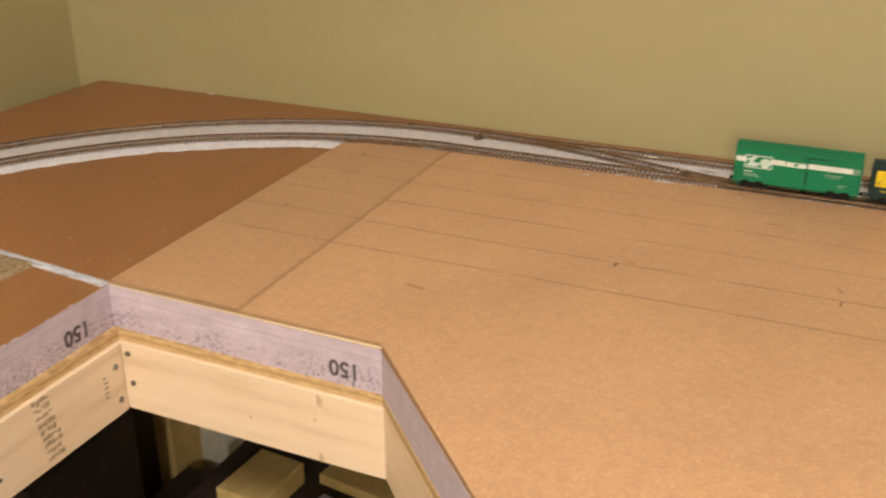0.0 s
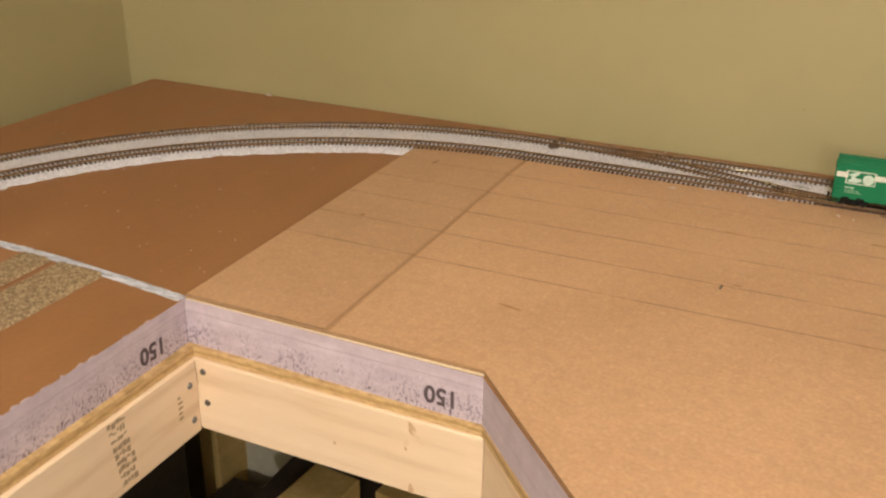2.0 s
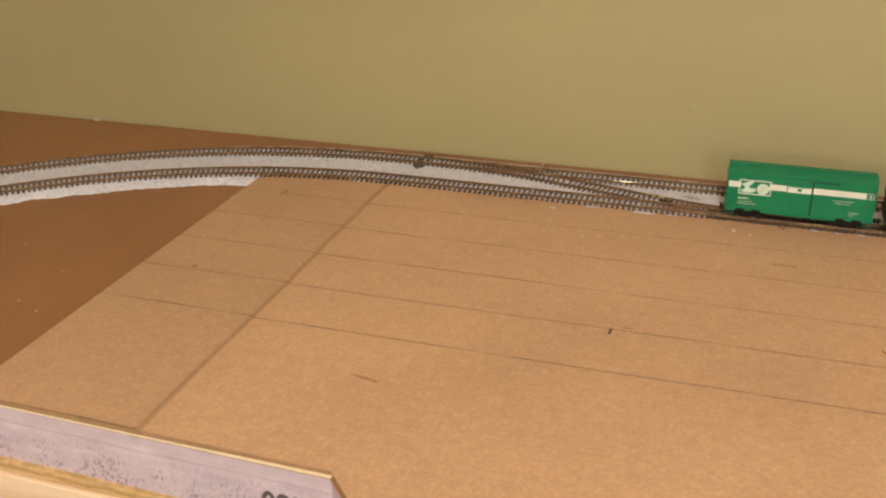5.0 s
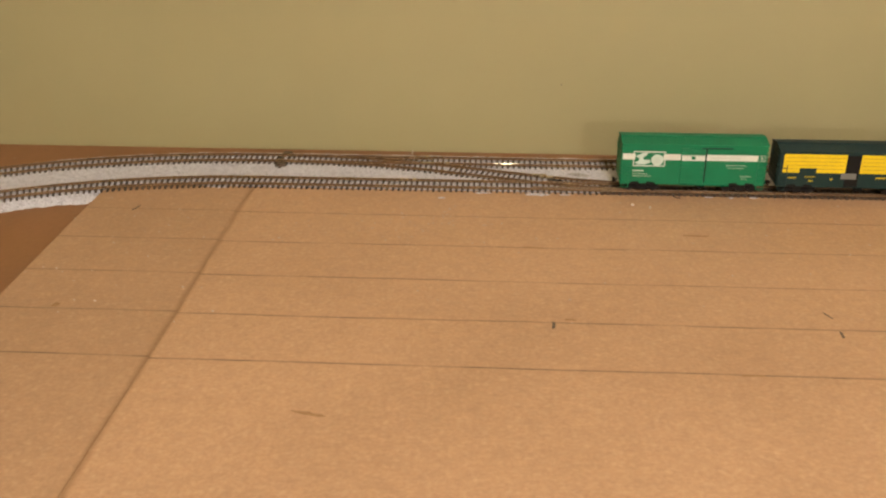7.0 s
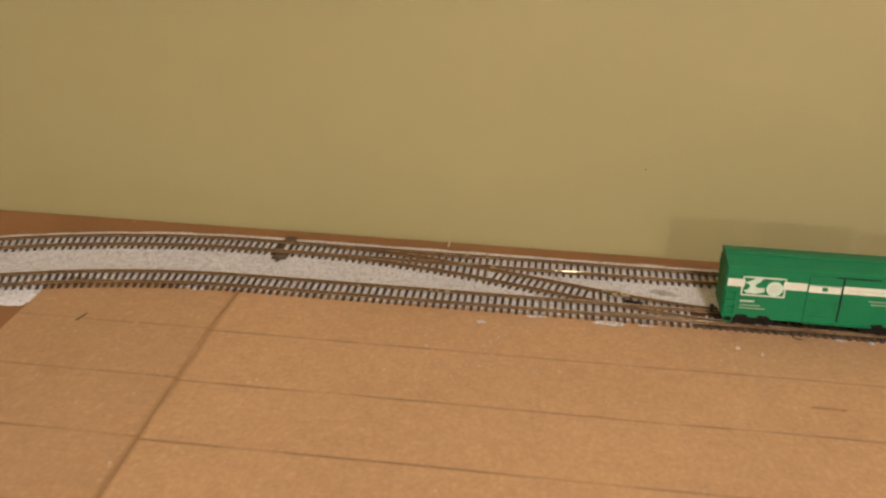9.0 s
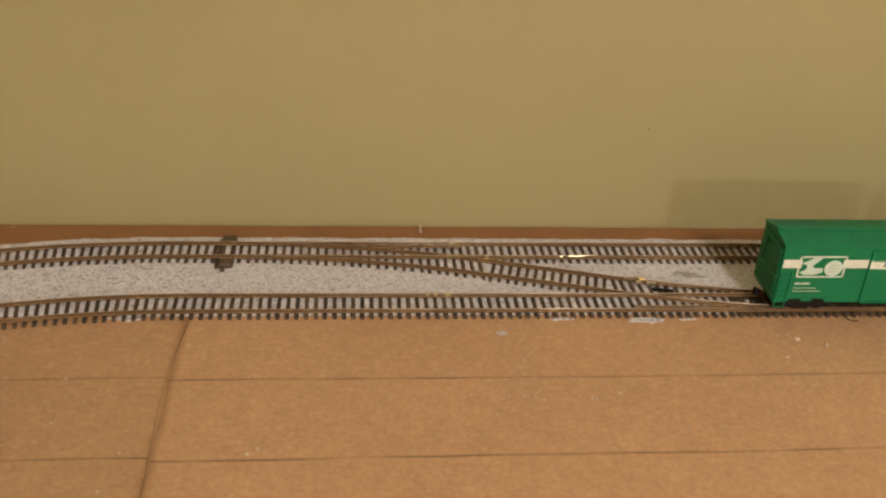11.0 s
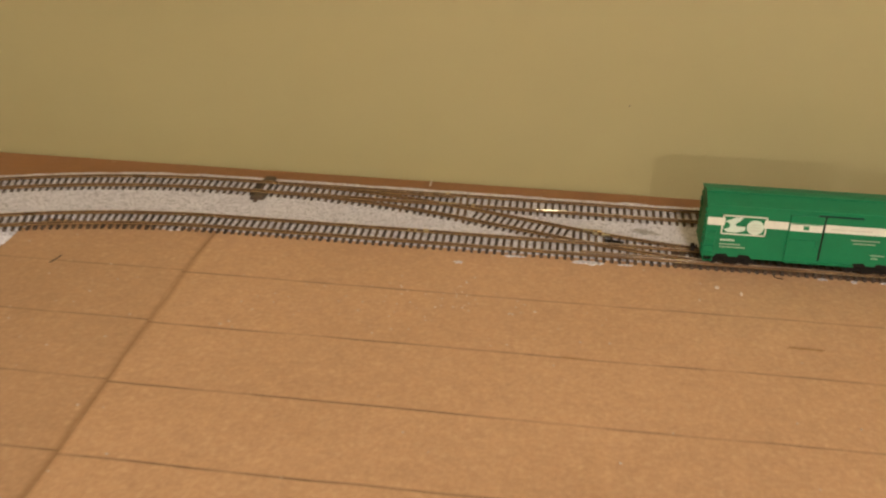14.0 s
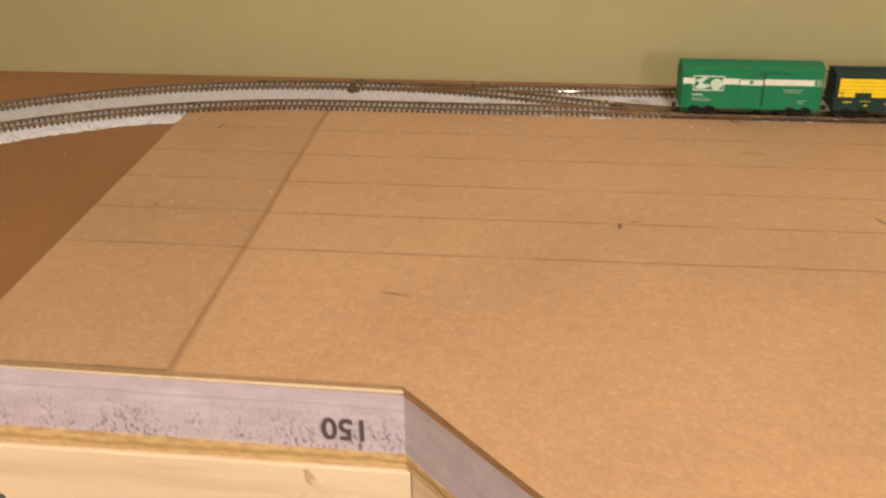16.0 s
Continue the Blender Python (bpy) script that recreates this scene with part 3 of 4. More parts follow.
def route(c, r, step):
    """Points of a track centre: up the side, round the corner, along the wall."""
    pts = []
    n = max(int((c[1] - TRACK_LOW) / step), 1)
    pts += [(c[0] - r, TRACK_LOW + (c[1] - TRACK_LOW) * i / n) for i in range(n)]
    n = int(r * math.pi / 2 / step)
    pts += [(c[0] - r * math.cos(a), c[1] + r * math.sin(a)) for a in (math.pi / 2 * i / n for i in range(n))]
    n = int((TRACK_END - c[0]) / step)
    pts += [(c[0] + (TRACK_END - c[0]) * i / n, c[1] + r) for i in range(n + 1)]
    return pts


Z_BED = Z_TOP + 0.0009
outer_edge = route(OC, OR + 0.0285, 0.003)
inner_raw = route(IC, IR - 0.0300, 0.003)


def resample(pts, n):
    p = np.array(pts)
    s = np.r_[0, np.cumsum(np.hypot(*np.diff(p, axis=0).T))]
    u = np.linspace(0, s[-1], n)
    return np.c_[np.interp(u, s, p[:, 0]), np.interp(u, s, p[:, 1])]


outer_edge, inner_edge = resample(outer_edge, 800), resample(inner_raw, 800)
verts, faces = [], []
LAT = 44
for i in range(800):
    o, q = Vector(outer_edge[i]), Vector(inner_edge[i])
    if q.x > -0.268:                       # along the hardboard the bed ends at the board
        q.y = max(q.y, BK - 0.0003)
    elif q.x > -0.295:
        q.y += 0.004 * (q.x + 0.295) / 0.027
    if q.x > 0.225:                        # beside the train the bed gives way to the painted shade strip
        q.y += 0.0245 * min((q.x - 0.225) / 0.030, 1.0)
    wob = noise.noise(Vector((q.x * 40, q.y * 40, 0))) * 0.0055 + noise.noise(Vector((q.x * 170, q.y * 170, 3))) * 0.0034
    if q.x > -0.268:
        wob = 0.0 if q.x < 0.225 else 0.5 * wob
    wo = noise.noise(Vector((o.x * 50, o.y * 50, 9))) * 0.0022
    d = (q - o).normalized()
    q = q + d * wob
    o = o - d * wo
    for j in range(LAT + 1):
        f = j / LAT
        p = o.lerp(q, f)
        width = (q - o).length
        edge = min(f * width / 0.008, (1 - f) * width / (0.021 if q.x < -0.268 else 0.001), 1.0)
        z = Z_FOAM - 0.0006 + (Z_BED - Z_FOAM + 0.0006) * (edge ** 0.7)
        z += 0.0005 * noise.noise(Vector((p.x * 420, p.y * 420, 1))) * min(edge * 2, 1) + 0.0004 * noise.noise(Vector((p.x * 90, p.y * 90, 5)))
        verts.append((p.x, p.y, z))
for i in range(799):
    for j in range(LAT):
        a = i * (LAT + 1) + j
        faces.append((a, a + 1, a + LAT + 2, a + LAT + 1))
me = bpy.data.meshes.new("ballast_bed")
me.from_pydata(verts, [], faces)
me.materials.append(M_BALLAST)
bed = tagged(new("ballast_bed", me), "pale grey granular ballast spread under two tracks", "ballast", kind="stuff")
bed.data.flip_normals() if bed.data.polygons[400].normal.z < 0 else None
smooth(bed)

# dark brown strip that carries the train's shade in its colour
bm = bm_new()
rows = []
for k in range(120):
    x = 0.222 + (TRACK_END - 0.222) * k / 119
    e = 0.0010 * noise.noise(Vector((x * 120, 2, 0)))
    rows.append([bm.verts.new(p) for p in ((x, BK - 0.0035 + e, Z_TOP - 0.0002), (x, BK - 0.0015 + e, Z_TOP + 0.0009), (x, IY, Z_TOP + 0.0010), (x, IY + 0.0185 + e, Z_TOP + 0.0009), (x, IY + 0.0200 + e, Z_FOAM))])
for a, c in zip(rows, rows[1:]):
    for k in range(4):
        bm.faces.new((a[k], c[k], c[k + 1], a[k + 1]))
smooth(thing("train_shade_strip", bm, M_TRAIN_SHADE, "dark brown strip under the train with its shade in the colour", "roadbed"))

# rail and tie shapes
RAIL = [(-0.00125, 0), (0.00125, 0), (0.00125, 0.0004), (0.0004, 0.0007), (0.0004, 0.0015), (0.00056, 0.0018), (0.00056, 0.00215), (0.00030, 0.0025), (-0.00030, 0.0025), (-0.00056, 0.00215), (-0.00056, 0.0018), (-0.0004, 0.0015), (-0.0004, 0.0007), (-0.00125, 0.0004)]
Z_TIE = Z_TOP + 0.0022
HALF = 0.0090


def tie_mesh():
    bm = bm_new()
    w, l = 0.00118, 0.0139
    box(bm, -w, w, -l, l, -0.0020, 0.0, 0.0)
    bmesh.ops.bevel(bm, geom=[e for e in bm.edges if all(v.co.z > -0.0001 for v in e.verts)], offset=0.0003, segments=1, affect="EDGES", profile=0.5)
    for s in (-HALF, HALF):
        box(bm, -0.0009, 0.0009, s - 0.0021, s + 0.0021, -0.0001, 0.0005)
    return mesh_of("tie", bm, M_TIE)


TIE = tie_mesh()


def offset_line(pts, off, z):
    out = []
    n = len(pts)
    for i, p in enumerate(pts):
        a, c = Vector(pts[max(i - 1, 0)]), Vector(pts[min(i + 1, n - 1)])
        d = (c - a).normalized()
        out.append((p[0] - d.y * off, p[1] + d.x * off, z))
    return out


def lay_track(name, pts, label, tie_step=0.0058, skip=None, reach=None, rails=(1, 1), dz=0.0):
    tr = holder(name, label, "track", (pts[0][0], pts[0][1], Z_TOP), "model tracks")
    inv = Matrix.Translation(tr.location).inverted()
    for off, on in ((HALF, rails[0]), (-HALF, rails[1])):
        if on:
            r = part("rail", sweep(bm_new(), offset_line(pts, off, Z_TIE + dz), RAIL), M_RAIL, tr)
            r.matrix_parent_inverse = inv
    rr = random.Random(len(pts))
    p = np.array(pts)
    s = np.r_[0, np.cumsum(np.hypot(*np.diff(p, axis=0).T))]
    n = int(s[-1] / tie_step)
    far = []
    for k in range(n):
        u = (k + 0.5) * tie_step
        x, y = np.interp(u, s, p[:, 0]), np.interp(u, s, p[:, 1])
        x2, y2 = np.interp(u + 0.002, s, p[:, 0]), np.interp(u + 0.002, s, p[:, 1])
        if skip and skip(x, y):
            continue
        if x > 0.53 or y < 0.40:
            far.append((x, y, math.degrees(math.atan2(y2 - y, x2 - x))))
            continue
        ob = new("tie", TIE)
        ob.parent = tr
        ob.matrix_parent_inverse = inv
        grow = reach(x) if reach else 0.0
        ob.matrix_basis = pose(x, y + grow / 2, Z_TIE + dz - 0.0002, 0, 0, math.degrees(math.atan2(y2 - y, x2 - x)) + rr.uniform(-1.2, 1.2)) @ Matrix.Diagonal((1, 1 + abs(grow) / 0.0278, 1, 1))
    if far:
        bm = bm_new()
        for x, y, a in far:
            bmesh.ops.create_cube(bm, size=1.0, matrix=pose(x, y, Z_TIE + dz - 0.0012, 0, 0, a) @ Matrix.Diagonal((0.0024, 0.0278, 0.0020, 1)))
        run = part("far_ties", bm, M_TIE, tr)
        run.matrix_parent_inverse = inv
        tagged(run, kind="stuff")
    return tr


# crossover between the two tracks
SL = 0.265
XA, XB = -0.0205, -0.0205 + (OY - IY) / SL


def cross_y(x):
    h = 0.085
    k = lambda d: 0.0 if d < -h else (d if d > h else (d + h) ** 2 / (4 * h))
    return OY - SL * (k(x - XA) - k(x - XB))


outer_track = lay_track("outer_track", route(OC, OR, 0.012), "curved model track with brown rails on dark ties, near the wall",
                        reach=lambda x: -min(OY - cross_y(x), 0.022) if 0.0004 < OY - cross_y(x) < 0.0225 else 0.0)
inner_track = lay_track("inner_track", route(IC, IR, 0.012), "curved model track with brown rails on dark ties, beside the hardboard",
                        reach=lambda x: min(cross_y(x) - IY, 0.022) if 0.0004 < cross_y(x) - IY < 0.0225 else 0.0)

cross_pts = [(XA - 0.085 + 0.007 * i, cross_y(XA - 0.085 + 0.007 * i)) for i in range(int((XB - XA + 0.17) / 0.007) + 1)]
crossover = lay_track("crossover_track", cross_pts, "crossover turnout track with brown rails between both tracks", 0.0058,
                      lambda x, y: y > OY - 0.0225 or y < IY + 0.0225, dz=-0.0003)
tagged(crossover, category="turnout")
inv = Matrix.Translation(crossover.location).inverted()
for x0, x1, y0, y1 in ((-0.012, 0.050, OY + HALF - 0.0030, OY + HALF - 0.0030), (0.155, 0.215, IY - HALF + 0.0030, IY - HALF + 0.0030)):
    r = part("guard_rail", sweep(bm_new(), [(x0, y0, Z_TIE), ((x0 + x1) / 2, y0, Z_TIE), (x1, y1, Z_TIE)], RAIL), M_RAIL, crossover)
    r.matrix_parent_inverse = inv
for fx, fy in ((0.046, OY - HALF), (0.163, IY + HALF + 0.019)):
    bm = bm_new()
    prism(bm, [(fx - 0.007, fy - 0.0006), (fx + 0.007, fy - 0.0012), (fx + 0.007, fy + 0.0008), (fx - 0.007, fy + 0.0006)], Z_TIE + 0.0015, Z_TIE + 0.0028)
    r = part("frog", bm, M_FROG, crossover, "bright worn metal frog")
    r.matrix_parent_inverse = inv
# bare nickel wing of the frog, shaped for a glint: it leans back towards the room
for x0, x1 in ((0.1178, 0.1200), (0.1235, 0.1430)):
    bm = bm_new()
    prism(bm, [(-0.0008, 0.0020), (0.0003, 0.0020), (0.0003, 0.0027), (-0.0005, 0.0027)], x0, x1)
    for v in bm.verts:
        v.co = Vector((v.co.z, OY - HALF + v.co.x + 0.05 * (v.co.z - 0.131), Z_TIE + v.co.y))
    bmesh.ops.recalc_face_normals(bm, faces=list(bm.faces))
    r = part("frog_wing", bm, M_NICKEL, crossover, "shiny bare metal frog wing tilted to make a glint")
    r.matrix_parent_inverse = inv
# added bright bits for rail glints, worn rail ends and the dark gap block of the near frog
for x0, x1, y, turn in ((0.0425, 0.0455, OY + HALF, 0), (0.0655, 0.0685, OY - HALF, 0), (0.0215, 0.0235, IY + HALF, 0), (0.0265, 0.0285, IY + HALF, 0), (0.0335, 0.0375, IY + HALF, 0), (0.1630, 0.1668, 0.9262, -14), (0.1700, 0.1765, 0.9245, -14)):
    r = part("rail_glint_bit", box(bm_new(), (x0 - x1) / 2, (x1 - x0) / 2, -0.0008, 0.0008, 0.0006, 0.0029, 0.0003), M_NICKEL if x0 > 0.16 else M_FROG, crossover, "bright metal bit for rail glints and worn rail ends")
    r.matrix_parent_inverse = inv
    r.matrix_basis = pose((x0 + x1) / 2, y, Z_TIE, 0, 0, turn)
r = part("gap_block", box(bm_new(), -0.0070, 0.0070, -0.0012, 0.0012, -0.0012, 0.0010, 0.0004), M_BLACK, crossover, "black plastic block between the rails")
r.matrix_parent_inverse = inv
r.matrix_basis = pose(0.1800, 0.9190, Z_TIE, 0, 0, -12)
# throw bar and its dark throw lever
bm = bm_new()
box(bm, -0.1165, -0.1135, OY - 0.021, OY + 0.016, Z_TOP - 0.0005, Z_TIE + 0.0004, 0.0003)
box(bm, -0.1075, -0.1045, OY - 0.019, OY + 0.016, Z_TOP - 0.0005, Z_TIE + 0.0004, 0.0003)
r = part("throw_bar", bm, M_TIE, crossover, "dark long tie at the switch points")
r.matrix_parent_inverse = inv
bm = bm_new()
box(bm, -0.1135, -0.1050, OY - 0.0210, OY - 0.0130, Z_TOP, Z_TIE + 0.0022, 0.0010)
box(bm, -0.1125, -0.1095, OY - 0.0255, OY - 0.0205, Z_TOP, Z_TIE + 0.0002, 0.0006)
r = part("lever_base", box(bm_new(), -0.1145, -0.105, OY + 0.011, OY + 0.0195, Z_TOP, Z_TIE + 0.0020, 0.0008), M_TIE, crossover)
r.matrix_parent_inverse = inv
r = part("throw_lever", bm, M_TIE, crossover, "dark lumpy switch lever")
r.matrix_parent_inverse = inv


# ---- freight cars ----
def boxcar(name, x0, length, paint, roof_paint, label, livery, eave):
    car = holder(name, label, "boxcar", (x0 + length / 2, IY, Z_TIE + 0.0025), "freight cars")
    L, W = length / 2, 0.0168
    zb, ze, zp = 0.0088, eave, eave + 0.0036          # floor, eave and ridge above the rail head
    # body with slightly tapered gable top
    bm = bm_new()
    prof = [(-W, zb), (W, zb), (W, ze), (0, zp - 0.001), (-W, ze)]
    a = [bm.verts.new((-L, y, z)) for y, z in prof]
    c = [bm.verts.new((L, y, z)) for y, z in prof]
    bm.faces.new(a), bm.faces.new(c[::-1])
    for i in range(5):
        bm.faces.new((a[i], a[(i + 1) % 5], c[(i + 1) % 5], c[i]))
    bmesh.ops.bevel(bm, geom=list(bm.edges), offset=0.0005, segments=2, affect="EDGES", profile=0.5)
    body = part("body", bm, paint, car)
    # roof skin, cross ribs and running board
    bm = bm_new()
    prof = [(-W - 0.0008, ze - 0.0003), (-W - 0.0008, ze + 0.0006), (0, zp + 0.0004), (W + 0.0008, ze + 0.0006), (W + 0.0008, ze - 0.0003), (0, zp - 0.0006)]
    a = [bm.verts.new((-L - 0.0006, y, z)) for y, z in prof]
    c = [bm.verts.new((L + 0.0006, y, z)) for y, z in prof]
    bm.faces.new(a), bm.faces.new(c[::-1])
    for i in range(6):
        bm.faces.new((a[i], a[(i + 1) % 6], c[(i + 1) % 6], c[i]))
    roof = part("roof", bm, roof_paint, car)
    n = 17
    for i in range(n):
        x = -L + 0.006 + (2 * L - 0.012) * i / (n - 1)
        bm = bm_new()
        for s in (-1, 1):
            q = [bm.verts.new(v) for v in ((x - 0.0007, s * (W + 0.0006), ze + 0.0005), (x + 0.0007, s * (W + 0.0006), ze + 0.0005), (x + 0.0007, 0, zp + 0.0003), (x - 0.0007, 0, zp + 0.0003))]
            h = [bm.verts.new(v.co + Vector((0, 0, 0.00028))) for v in q]
            bm.faces.new(q), bm.faces.new(h)
            for k in range(4):
                bm.faces.new((q[k], q[(k + 1) % 4], h[(k + 1) % 4], h[k]))
        part("roof_rib", bm, roof_paint, roof)
    bm = bm_new()
    box(bm, -L, L, -0.0030, 0.0030, zp + 0.0002, zp + 0.0008)
    part("running_board", bm, roof_paint, car)
    # corrugated ends
    for s in (-1, 1):
        bm = bm_new()
        wave = [(s * (L + 0.0002 + 0.0005 * (1 - math.cos(2 * math.pi * k / 6))), zb + 0.002 + k * 0.00076) for k in range(int((ze - zb - 0.003) / 0.00076))]
        wave = [(s * (L - 0.0005), wave[0][1])] + wave + [(s * (L - 0.0005), wave[-1][1])]
        lo = [bm.verts.new((x, -W + 0.002, z)) for x, z in wave]
        hi = [bm.verts.new((x, W - 0.002, z)) for x, z in wave]
        bm.faces.new(lo), bm.faces.new(hi[::-1])
        for k in range(len(wave)):
            k2 = (k + 1) % len(wave)
            bm.faces.new((lo[k], hi[k], hi[k2], lo[k2]))
        part("end_panel", bm, paint, car, "ribbed end panel")
        bm = bm_new()
        cyl(bm, pose(s * (L + 0.0016), 0.008, eave - 0.008, 0, 90, 0), 0.0030, 0.0008, 14)
        cyl(bm, pose(s * (L + 0.0010), 0.008, eave - 0.015, 0, 0, 0), 0.0005, 0.016, 6)
        part("brake_wheel", bm, paint, car) if s < 0 else bm.free()
        # coupler
        bm = bm_new()
        box(bm, s * L - 0.002, s * L + 0.002 + s * 0.003, -0.0014, 0.0014, 0.0055, 0.0085, 0.0003)
        box(bm, s * (L + 0.0042) - 0.0014, s * (L + 0.0042) + 0.0014, -0.0026, 0.0022, 0.0045, 0.0092, 0.0006)
        part("coupler", bm, M_BLACK, car)
        # truck with two axles
        tx = s * (L - 0.022)
        truck = new("truck")
        truck.empty_display_size, truck.parent = 0.005, car
        for side in (-1, 1):
            bm = bm_new()
            y = side * 0.0125
            prism(bm, [(tx - 0.0165, 0.0), (tx + 0.0165, 0.0), (tx + 0.0165, 0.001), (tx - 0.0165, 0.001)], 0, 0.001)
            for v in bm.verts:
                v.co.y, v.co.z = y + (0.0009 if v.co.y > 0.0005 else -0.0009), 0.0038 + v.co.z * 2.6
            box(bm, tx - 0.0045, tx + 0.0045, y - 0.0011, y + 0.0011, 0.0020, 0.0085, 0.0005)
            for ax in (-0.0118, 0.0118):
                box(bm, tx + ax - 0.0022, tx + ax + 0.0022, y - 0.0012, y + 0.0012, 0.0028, 0.0072, 0.0004)
            part("side_frame", bm, M_BLACK, truck)
        for ax in (-0.0118, 0.0118):
            bm = bm_new()
            cyl(bm, pose(tx + ax, 0, 0.0048, 90, 0, 0), 0.0011, 0.020, 8)
            for side in (-1, 1):
                cyl(bm, pose(tx + ax, side * 0.0088, 0.0048, 90, 0, 0), 0.0048, 0.0026, 20)
                cyl(bm, pose(tx + ax, side * 0.0072, 0.0048, 90, 0, 0), 0.0056, 0.0008, 20)
            part("wheel_set", bm, M_WHEEL, truck)
    # underframe
    bm = bm_new()
    box(bm, -L + 0.004, L - 0.004, -0.004, 0.004, 0.0050, 0.0078)
    box(bm, -0.018, -0.004, 0.004, 0.010, 0.0035, 0.0076, 0.0006)
    box(bm, 0.006, 0.014, -0.011, -0.005, 0.0035, 0.0076, 0.0006)
    part("underframe", bm, M_BLACK, car)
    # side sill steps and ladders on the visible side
    f = -W
    for s in (-1, 1):
        bm = bm_new()
        xs = s * (L - 0.0045)
        for k in range(6 if s > 0 else 4):
            box(bm, xs - 0.0035, xs + 0.0035, f - 0.0013, f - 0.0007, zb + 0.003 + k * 0.0055, zb + 0.0037 + k * 0.0055)
        for e in (-0.0035, 0.0035):
            box(bm, xs + e - 0.0003, xs + e + 0.0003, f - 0.0010, f + 0.0002, zb + 0.001, zb + (0.034 if s > 0 else 0.0225))
        part("ladder", bm, roof_paint, car)
        bm = bm_new()
        for e in (-0.0035, 0.0030):
            box(bm, xs + e, xs + e + 0.0006, f - 0.0004, f + 0.0002, zb - 0.0028, zb + 0.001)
        box(bm, xs - 0.0035, xs + 0.0036, f - 0.0006, f + 0.0004, zb - 0.0032, zb - 0.0026)
        part("sill_step", bm, paint, car)
    # the sill is uncut: black patches stand for the shaded notches
    for tx in (-(L - 0.022), L - 0.022):
        bm = prism(bm_new(), [(tx - 0.0135, 0), (tx + 0.0135, 0), (tx + 0.0115, 0.0030), (tx + 0.0045, 0.0036), (tx + 0.0030, 0.0014), (tx - 0.0030, 0.0014), (tx - 0.0045, 0.0036), (tx - 0.0115, 0.0030)], 0, 1)
        for v in bm.verts:
            v.co.y, v.co.z = f - 0.0003 * v.co.z + 0.0002, zb - 0.0003 + v.co.y
        part("cutout_shade", bm, M_BLACK, car, "black patch for the shaded cut-out above the truck")
    livery(car, L, f, zb, ze, paint)
    return car


def flat(name, car, mat, f, x0, x1, z0, z1, t=0.00025, label=""):
    return part(name, box(bm_new(), x0, x1, f - t, f + 0.0003, z0, z1), mat, car, label)


def door(car, f, zb, ze, x0, x1, paint, handle=True):
    bm = box(bm_new(), x0, x1, f - 0.0011, f, zb + 0.0015, ze - 0.0035, 0.0003)
    for k in range(3):
        z = zb + 0.006 + k * 0.0125
        box(bm, x0 + 0.001, x1 - 0.001, f - 0.0014, f - 0.0008, z, z + 0.0006)
    d = part("door", bm, paint, car)
    part("door_handle", box(bm_new(), x1 - 0.0030, x1 - 0.0022, f - 0.0019, f - 0.0010, zb + 0.012, zb + 0.019), paint, d)
    return d


